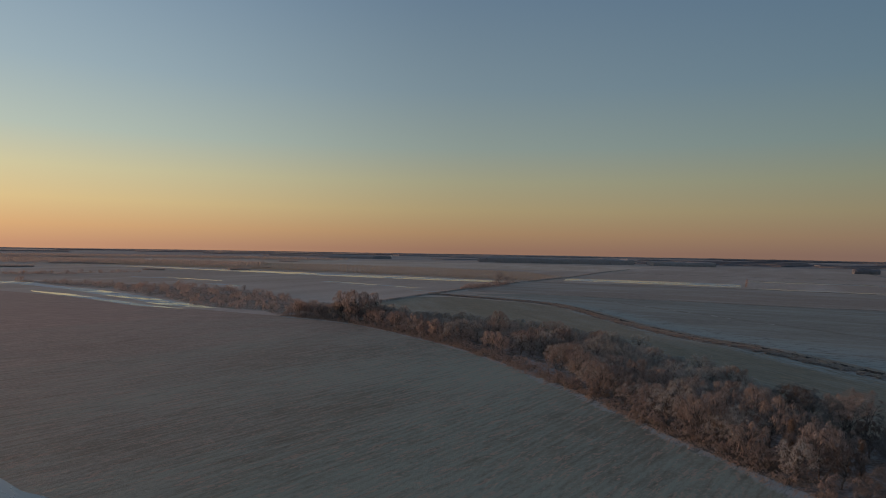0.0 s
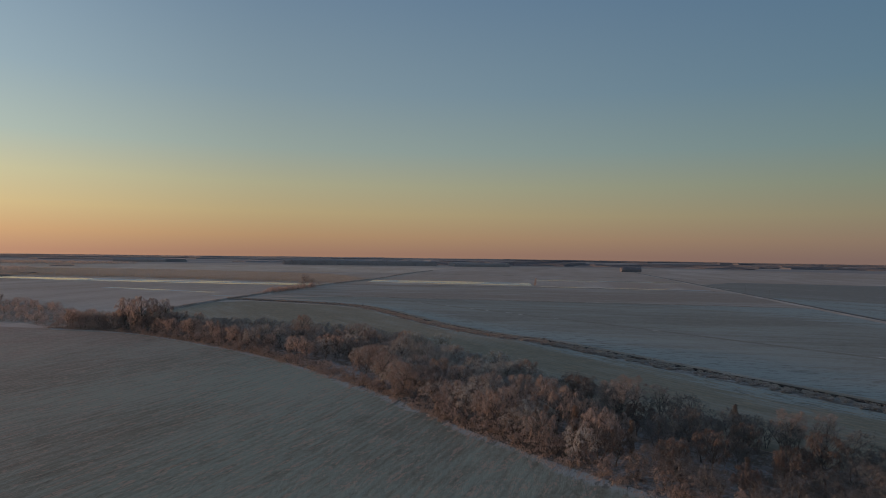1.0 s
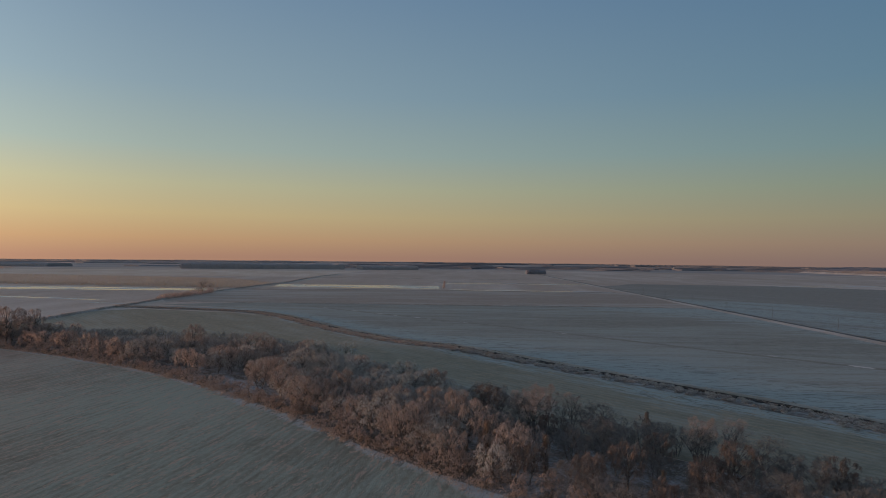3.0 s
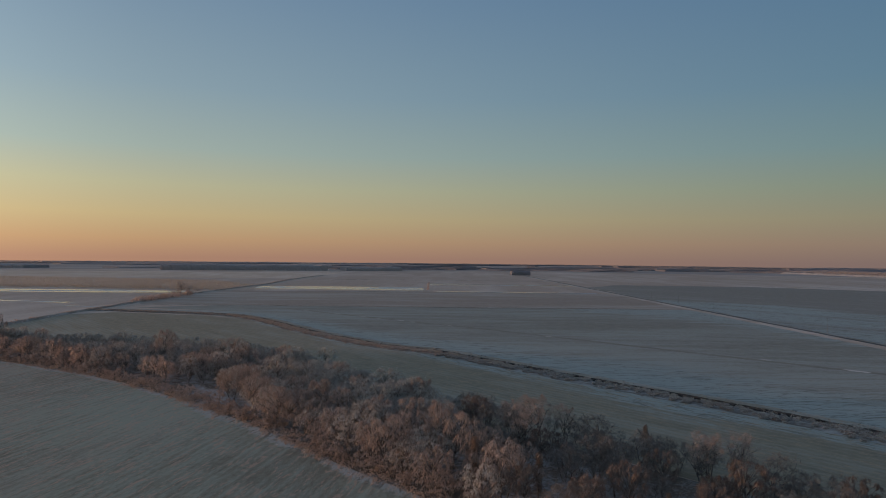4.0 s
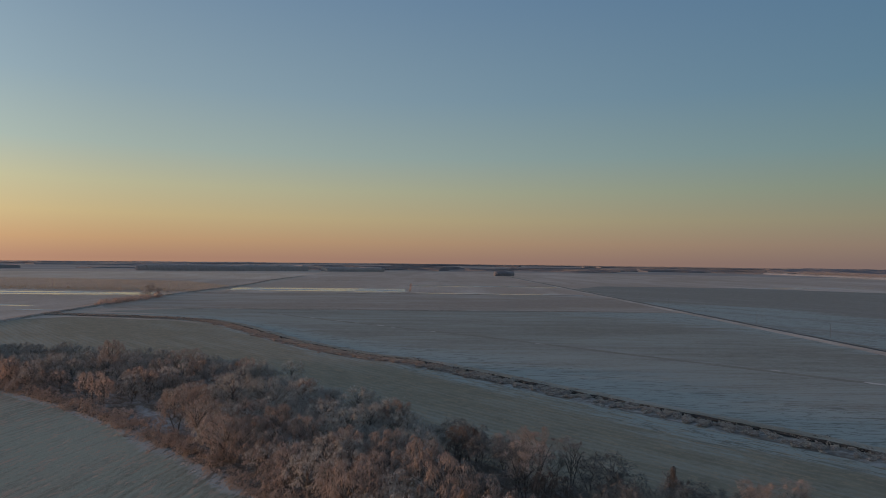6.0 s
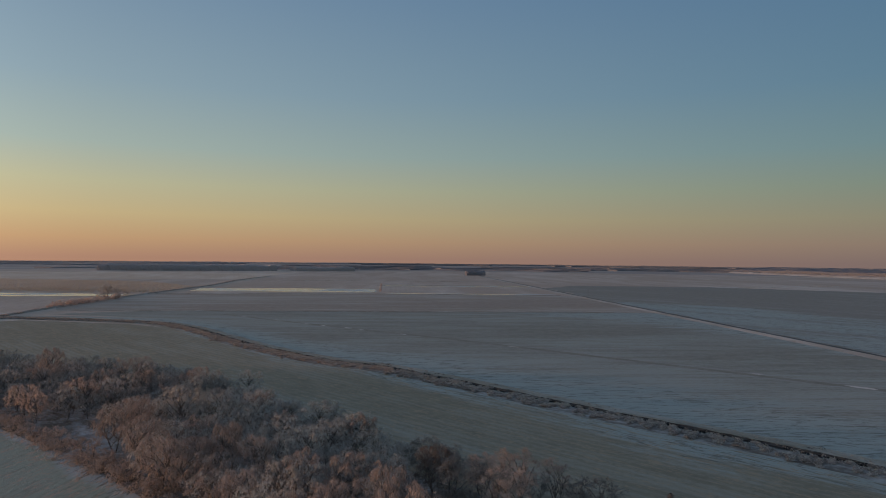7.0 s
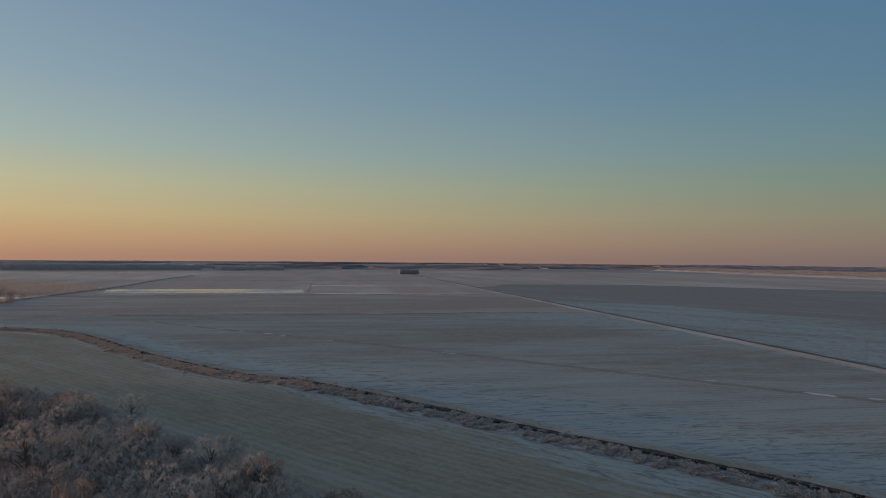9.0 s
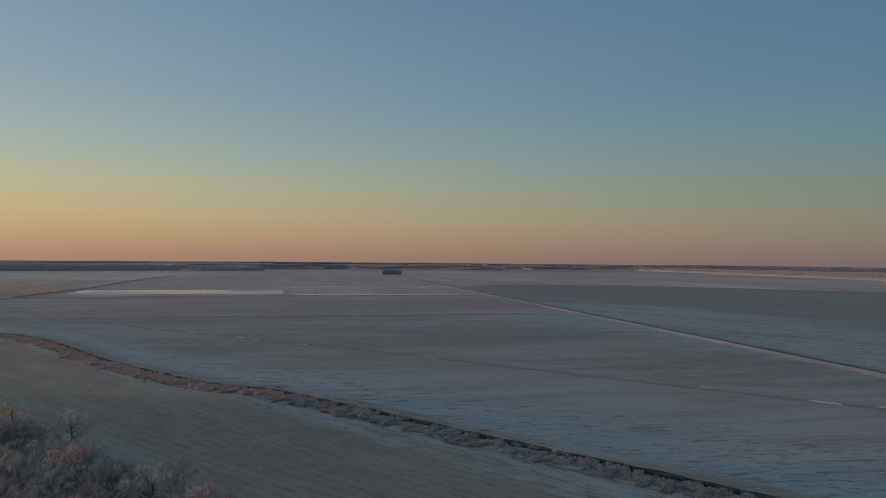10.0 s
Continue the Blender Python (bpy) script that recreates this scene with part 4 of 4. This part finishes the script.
TALL = ((12.5, 161.8, 7.6), (29, 140.4, 8.1), (23, 145.5, 7.2), (32.2, 121.6, 10.4), (32, 130, 9.0), (25.5, 137, 6.0), (7.8, 172.6, 7.6), (1.5, 180, 6.8), (-3.7, 184.8, 7.8), (-6, 196, 6.8),
        (-12, 210, 6.6), (-7, 220, 7.3), (-34, 250, 9.4), (-33, 236, 9.2), (66.2, 91.6, 7.9), (62, 93.5, 6.4), (58.5, 89, 5.8), (79, 86, 6.1), (19, 148.5, 5.4), (40, 112, 7.2), (36, 116, 8.2), (17, 155, 7.2), (46, 100, 5.6))
SQUAT = ((4.9, 215, 7.8), (10.3, 190, 8.0), (3.4, 189.6, 8.0), (21.9, 170, 5.8), (29.5, 179, 6.5), (17.4, 219, 6.2), (8.2, 218.2, 8.0), (33.8, 189.4, 5.0), (14, 180, 6.6), (25, 158, 6.6), (36, 152, 6.2))
FORKED = ((46.5, 123.8, 11.0), (50.6, 131, 9.8), (48, 137, 8.8), (57, 131, 8.9), (67.9, 103.5, 8.8), (76.4, 105.8, 8.4), (73, 109, 7.8), (-14, 240, 8.6), (-11, 247, 9.0))
WRAPPED = ((66, 117.2, 7.6), (-21.6, 215.5, 6.4), (-12.3, 202, 5.2), (33.5, 113, 7.6), (41, 105, 6.6), (54, 92, 5.2))
W_TOP, R_TOP = 8.6, 5.6               # height of a tree planted at scale 1
r = np.random.default_rng(21)
taken = np.array([p[:2] for p in (*TALL, *SQUAT, *FORKED, *WRAPPED)])
for x, y, top in TALL:
    plant(weeping_far if y > 262 else weeping_shaded if x > 43 else weeping, x, y, top / W_TOP, r, "trees of the belt")
for x, y, top in SQUAT:
    plant(rounds, x, y, top / R_TOP, r, "trees of the belt")
for x, y, top in FORKED:
    plant(bare, x, y, top / 10.2, r, "trees of the belt")
for x, y, top in WRAPPED:
    plant(snag, x, y, top / 7.6, r, "dead vine-wrapped trunks")
for p in scatter(belt, 5.6, 22):
    d = from_edge(p)
    if p[1] < 25 or d < (4.5 if p[1] > 170 else 3.2) or inside([p], CLEARING)[0] or np.linalg.norm(taken - p, axis=1).min() < 3.6:
        continue
    # dry: the end where darker twig colours stand in for shade
    along, dry = p[1], p[0] > 37 and p[1] < 150
    tall, squat = (weeping_shaded if dry else weeping, rounds) if along < 205 else (weeping_far, rounds_far)
    if d < 12 and r.uniform() < (0.72 if not dry else 0.25):
        plant(tall, *p, (0.72 if not dry else 0.5) + 0.25 * r.uniform(), r, "trees of the belt")
    elif r.uniform() < 0.1:
        plant(tall, *p, 0.7 + 0.2 * r.uniform(), r, "trees of the belt")
    elif dry:
        plant(brush, *p, 0.8 + 0.4 * r.uniform(), r, "brush in the dry end of the belt")
    else:
        plant(squat, *p, 0.85 + 0.32 * r.uniform(), r, "trees of the belt")
for x, y, s in ((-108, 286, 2.1), (-101, 289, 1.9), (-115, 290, 1.85), (-121, 290, 1.05), (-128, 294, 1.0), (-95, 284, 1.1), (-105, 296, 1.3), (-136, 297, 0.9)):
    plant(weeping_far, x, y, 0.8 * s, r, "trees of the belt")
q = np.random.default_rng(24)
for i in range(0, len(back_line)):
    x, y = back_line[i] - normals_of(back_line)[i] * q.uniform(-2.0, 2.5)
    if 60 < y < 245 and q.uniform() < 0.7:
        plant(rounds if x < 43 else brush, x, y, q.uniform(0.7, 1.05), q, "trees of the belt")

# bushes along the field edge and the ditch
r = np.random.default_rng(31)
walked = edge_line[(edge_line[:, 1] > 30)]
for i in range(0, len(walked)):
    nrm = normals_of(edge_line)[i]
    for low, high, chance in ((0.8, 2.2, 0.7), (2.4, 4.2, 0.9), (4.2, 7.0, 0.6)):
        if r.uniform() < chance and not (low > 4 and 166 < walked[i][1] < 214):
            p = walked[i] + nrm * r.uniform(low, high)
            plant(bushes, *p, r.uniform(0.75, 1.25) + 0.1 * low, r, "bushes along the belt")
r = np.random.default_rng(33)
for i in range(30, len(ditch_line) - 30, 6):
    if r.uniform() < 0.5:
        p = ditch_line[i] + side[i] * r.choice([r.uniform(1.6, 3.2), r.uniform(-3.2, -1.4)])
        plant(bushes, *p, r.uniform(0.3, 0.65), r, "bushes along the ditch")

# scrub between creek and meadow
SCRUB = [(-152, 300), (-172, 312), (-205, 322), (-235, 342), (-292, 380), (-356, 424), (-440, 452), (-500, 474), (-500, 482), (-400, 470), (-330, 478), (-270, 460), (-200, 400), (-160, 360), (-140, 330)]
sheet("scrub_floor", SCRUB, 0.1, M_BANK, "frosted marsh ground under scrub", 3.0, "ground")
r = np.random.default_rng(41)
for p in scatter(SCRUB, 11.5, 42):
    if r.uniform() < 0.8:
        if r.uniform() < 0.18 and p[0] > -300:
            plant(rounds_far, *p, r.uniform(0.45, 0.8), r, "scrub by the creek")
        else:
            plant(marsh_bushes, *p, r.uniform(1.1, 2.2), r, "scrub by the creek")
for a, b, n in (((-650, 548), (-570, 612), 16), ((-585, 640), (-545, 690), 7), ((-105, 556), (-80, 655), 30)):
    for t in np.linspace(0, 1, n):
        p = np.array(a) + (np.array(b) - a) * t + r.normal(0, 2.5, 2)
        plant(marsh_bushes, *p, r.uniform(1.2, 2.2), r, "hedge bushes on the plain")
for x, y, s in ((-88, 662, 1.5), (-83, 672, 1.1), (-90, 652, 0.9), (-78, 690, 0.8), (-92, 640, 0.6)):
    plant(rounds_far, x, y, s * 1.3, r, "trees on the dike")
for t in np.linspace(0, 1, 26):
    plant(marsh_bushes, 166 + 50 * t, 735 + 215 * t, r.uniform(0.5, 0.95), r, "hedge between the ponds")

thicket("scrub", scatter(SCRUB, 4.6, 43), 2.6, 44, M_SCRUB, "dense frosted marsh scrub by the creek", 50, 0.6, 0.1)
thicket("scrub", scatter([(-655, 540), (-570, 600), (-540, 700), (-556, 706), (-590, 620), (-660, 560)], 4.5, 45), 2.6, 46, M_SCRUB, "strips of frosted shrubs on the plain", 40, 0.7, 0.12)
thicket("scrub", beside(dike_line[:int(len(dike_line) * 0.7)], 420, -2.0, 3.0, 47), 1.6, 48, M_SCRUB, "frosted shrubs along the dike", 40, 0.55, 0.09)
thicket("scrub", scatter(REEDS[:6] + [(-70, 800), (-190, 850), (-350, 905), (-500, 945), (-700, 975), (-900, 1010)], 6.5, 66), 2.6, 67, M_REEDFAR, "low frosted willow scrub among the reeds", 16, 1.3, 0.3)
thicket("shrub_row", clustered(walked, 260, 6, 0.6, 5.0, 68), 1.2, 69, M_BANKREED, "frosted brambles along the belt's edge", 60, 0.28, 0.04)
thicket("shrub_row", beside(ditch_line[:110], 2000, -4.8, -1.0, 70), 0.85, 71, M_BANKREED, "frosted reeds and brambles on the near ditch bank", 18, 0.42, 0.065)
thicket("shrub_row", beside(ditch_line, 1500, 1.6, 3.4, 72), 0.7, 73, M_BANKREED, "low frosted brambles on the far ditch bank", 34, 0.3, 0.05)
mounds(clustered(ditch_line[:130], 420, 4, -4.8, -1.2, 82), 0.7, 83, M_BANKREED, "bramble mounds furred with pinkish frost along the ditch")
mounds(clustered(ditch_line[85:], 380, 4, -4.6, -1.2, 84), 0.68, 85, M_TWIG_GREY, "grey frosted mounds hanging over the ditch")
mounds(clustered(ditch_line[100:], 60, 4, 1.5, 2.4, 86), 0.5, 87, M_TWIG_GREY, "small grey frosted mounds on the far lip of the ditch")
thicket("shrub_row", clustered(ditch_line, 34, 8, 1.4, 2.6, 74), 1.0, 75, M_DARKSHRUB, "dark brambles in clumps along the ditch", 60, 0.24, 0.04)
thicket("shrub_row", clustered(dike_line[:int(len(dike_line) * 0.75)], 40, 8, -2, 2.5, 76), 2.0, 77, M_SCRUB, "clumps of frosted shrub along the dike", 40, 0.6, 0.1)

# grasses
r = np.random.default_rng(51)


for me, label in (
    (tufts("dry_grass", beside(ditch_line[:130], 2600, -5.0, -1.5, 52), 0.3, 0.6, 53, M_BANKREED), "dry frosted grass and reed on the near ditch bank"),
    (tufts("dry_grass", beside(ditch_line, 2600, 2.0, 4.6, 54), 0.45, 0.45, 55, M_REEDFAR), "dry frosted grass on the far ditch bank"),
    (tufts("dry_grass", beside(walked, 4200, -0.6, 4.5, 56), 0.02, 0.6, 57, M_BANKREED), "frosted dry grass along the belt's edge"),
    (tufts("dry_grass", beside(dike_line, 3200, -2.2, 2.6, 58), 0.45, 0.9, 59, M_REED), "dry reeds on the dike"),
    (tufts("dry_grass", beside(road_line, 2500, 3.0, 7.5, 60), 0.2, 0.5, 61, M_REED), "pale dry grass on the road verge"),
):
    tagged(new("dry_grass", me), label, "grass", kind="stuff")
pts = scatter(belt, 1.5, 62)
tagged(new("undergrowth", tufts("undergrowth", pts, 0.08, 0.55, 63, M_REED, 5)), "frosted undergrowth below the trees", "undergrowth", kind="stuff")
tagged(new("reed_bed", tufts("reed_bed", scatter(REEDS, 4.4, 64), 0.02, 2.3, 65, M_REEDFAR, 4, 0.3, 0.3)), "wide brown frosted reed bed behind the canal", "reeds", kind="stuff")

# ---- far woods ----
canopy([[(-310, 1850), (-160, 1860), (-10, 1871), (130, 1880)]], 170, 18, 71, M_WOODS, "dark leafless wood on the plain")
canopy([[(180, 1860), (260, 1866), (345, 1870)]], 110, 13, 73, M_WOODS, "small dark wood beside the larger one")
canopy([[(529, 1444), (550, 1440), (572, 1436)]], 28, 12, 75, M_WOODS_DIMMED, "small square copse by the road", "copse", 3.0, name="copse")
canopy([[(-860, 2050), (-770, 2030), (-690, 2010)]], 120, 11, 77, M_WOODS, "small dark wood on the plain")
far_wood("scrub", scatter([(-960, 850), (-860, 1000), (-700, 1010), (-640, 940), (-560, 960), (-600, 1150), (-840, 1230), (-1250, 1130), (-1300, 900)], 17, 78), 6, 8, 79, M_FARSCRUB, "frosted scrub woodland far across the meadows", "scrub")
far_wood("scrub", scatter([(-1450, 1250), (-1100, 1450), (-700, 1560), (-640, 1700), (-1000, 1750), (-1500, 1500)], 18, 80), 7, 9, 81, M_FARSCRUB, "distant frosted scrub woodland", "scrub")
def arc(a0, a1, dist, wave, r):
    """A front line at about that distance from the start, between two bearings in degrees left of +y."""
    turns = np.arange(a0, a1, -0.8 if a0 > a1 else 0.8)
    reach = dist + wave * np.sin(0.5 * turns + dist) + 0.3 * wave * np.sin(1.7 * turns + 2 * dist) + r.uniform(-4, 4, len(turns))
    return [(-math.sin(radians(a)) * d, math.cos(radians(a)) * d) for a, d in zip(turns, reach)]


r = np.random.default_rng(90)
for k, (dist, count, height) in enumerate(((2250, 12, 6), (2600, 14, 7), (3000, 16, 8), (3450, 18, 8), (3900, 22, 10))):
    # colour by bearing from the sun: paler for backlight, darker for sunlit faces
    pale, grey, dark = [], [], []
    for _ in range(count):
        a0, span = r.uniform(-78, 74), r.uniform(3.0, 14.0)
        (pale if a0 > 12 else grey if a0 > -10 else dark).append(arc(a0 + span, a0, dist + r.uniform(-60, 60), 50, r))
    canopy(pale, 60, height, 91 + k, M_WOODS_BACKLIT, "distant belt of woodland, coloured pale for haze and backlight", step=9.0, spray=5.0, hull=0.72)
    canopy(grey, 60, height, 291 + k, M_WOODS_RIM, "distant belt of grey woodland, its colour lightened for haze", step=9.0, spray=5.0, hull=0.72)
    canopy(dark, 60, height, 191 + k, M_WOODS_DIMMED, "distant belt of bare woodland, its colour dimmed for direct sun", step=9.0, spray=5.0, hull=0.72)
canopy([arc(80, 7, 4400, 40, r)], 300, 8, 99, M_WOODS_BACKLIT, "continuous woodland on the horizon, coloured pale for haze and backlight", step=14.0, spray=6.0, hull=0.55)
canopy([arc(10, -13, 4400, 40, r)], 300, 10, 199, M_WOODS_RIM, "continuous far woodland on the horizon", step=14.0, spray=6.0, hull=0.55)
canopy([arc(-10, -85, 4400, 40, r)], 300, 11, 299, M_WOODS_DIMMED, "continuous dark woodland on the horizon, its colour dimmed for direct sun", step=14.0, spray=6.0, hull=0.55)
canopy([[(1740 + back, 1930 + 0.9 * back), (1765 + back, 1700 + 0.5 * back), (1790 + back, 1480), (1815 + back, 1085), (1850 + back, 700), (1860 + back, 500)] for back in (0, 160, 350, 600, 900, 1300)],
       130, 13, 103, M_WOODS_DIMMED, "broad bare frosted wood behind the straw field, its colour dimmed for direct sun", step=8.0, spray=3.0)
# low shrub belts across the meadows toward the sun
fronts = []
for dist in (980, 1120, 1290, 1420, 1560, 1700, 1850, 2000):
    for _ in range(5):
        a0 = r.uniform(24, 66)
        fronts.append(arc(a0 + r.uniform(1.5, 6.0), a0, dist + r.uniform(-50, 50), 16, r))
canopy(fronts, 26, 4.2, 110, M_FARSCRUB, "low frosted shrub belts across the far meadows", "scrub", 4.0, 7.0, "scrub", 0.5)

# ---- poles along the road ----
def pole():
    root = tagged(new("utility_pole"), "thin grey wooden utility pole with a short crossarm", "pole")
    part("mast", mesh_of("mast", *tube([(0, 0, -0.2), (0, 0, 3.5), (0.02, 0, 7.2)], [0.05, 0.045, 0.035], 8), M_POLE, True), root)
    arm = part("crossarm", mesh_of("crossarm", *tube([(-0.8, 0, 6.75), (0, 0, 6.78), (0.8, 0, 6.75)], [0.045, 0.045, 0.045], 4), M_POLE), root)
    for x in (-0.7, 0.0, 0.7):
        part("insulator", mesh_of("insulator", *tube([(x, 0, 6.8), (x, 0, 6.9), (x, 0, 7.0)], [0.03, 0.06, 0.03], 6), M_INSULATOR, True), arm)
    return root


first = pole()
POLES = [158, 223, 290, 358, 425, 492, 560, 630]
for i, y in enumerate(POLES):
    m = pose(road_at(y) + 8.5, y, 0.1, 0, 0, -14)
    if i == 0:
        first.matrix_basis = m
        tagged(first, group="poles along the road")
    else:
        copy_thing(first, m)

# ---- far farm ----
def barn(x, y, turn, long, wide, eaves, ridge):
    root = tagged(new("barn"), "white farm barn with a grey pitched roof, far off", "barn")
    a, b = long / 2, wide / 2
    v = [(-a, -b, 0), (a, -b, 0), (a, b, 0), (-a, b, 0), (-a, -b, eaves), (a, -b, eaves), (a, b, eaves), (-a, b, eaves), (-a, 0, ridge), (a, 0, ridge)]
    part("wall", mesh_of("wall", v, [(0, 1, 5, 4), (2, 3, 7, 6), (1, 2, 6, 9, 5), (3, 0, 4, 8, 7)], M_WALLPAINT), root)
    o, t = 0.6, 0.25
    rv = [(-a - o, -b - o, eaves - 0.1), (a + o, -b - o, eaves - 0.1), (a + o, 0, ridge + 0.1), (-a - o, 0, ridge + 0.1), (-a - o, b + o, eaves - 0.1), (a + o, b + o, eaves - 0.1)]
    rv += [(x0, y0, z0 + t) for x0, y0, z0 in rv]
    part("roof", mesh_of("roof", rv, [(6, 7, 8, 9), (9, 8, 11, 10), (0, 3, 2, 1), (3, 4, 5, 2), (0, 1, 7, 6), (4, 10, 11, 5), (1, 2, 8, 7), (2, 5, 11, 8), (0, 6, 9, 3), (3, 9, 10, 4)], M_BARNROOF), root)
    root.matrix_basis = pose(x, y, 0, 0, 0, turn)
    return root


for x, y, turn, long in ((2010, 2160, 30, 46), (2070, 2150, -10, 30)):
    tagged(barn(x, y, turn, long, 16, 5.5, 9.5), group="far farm")
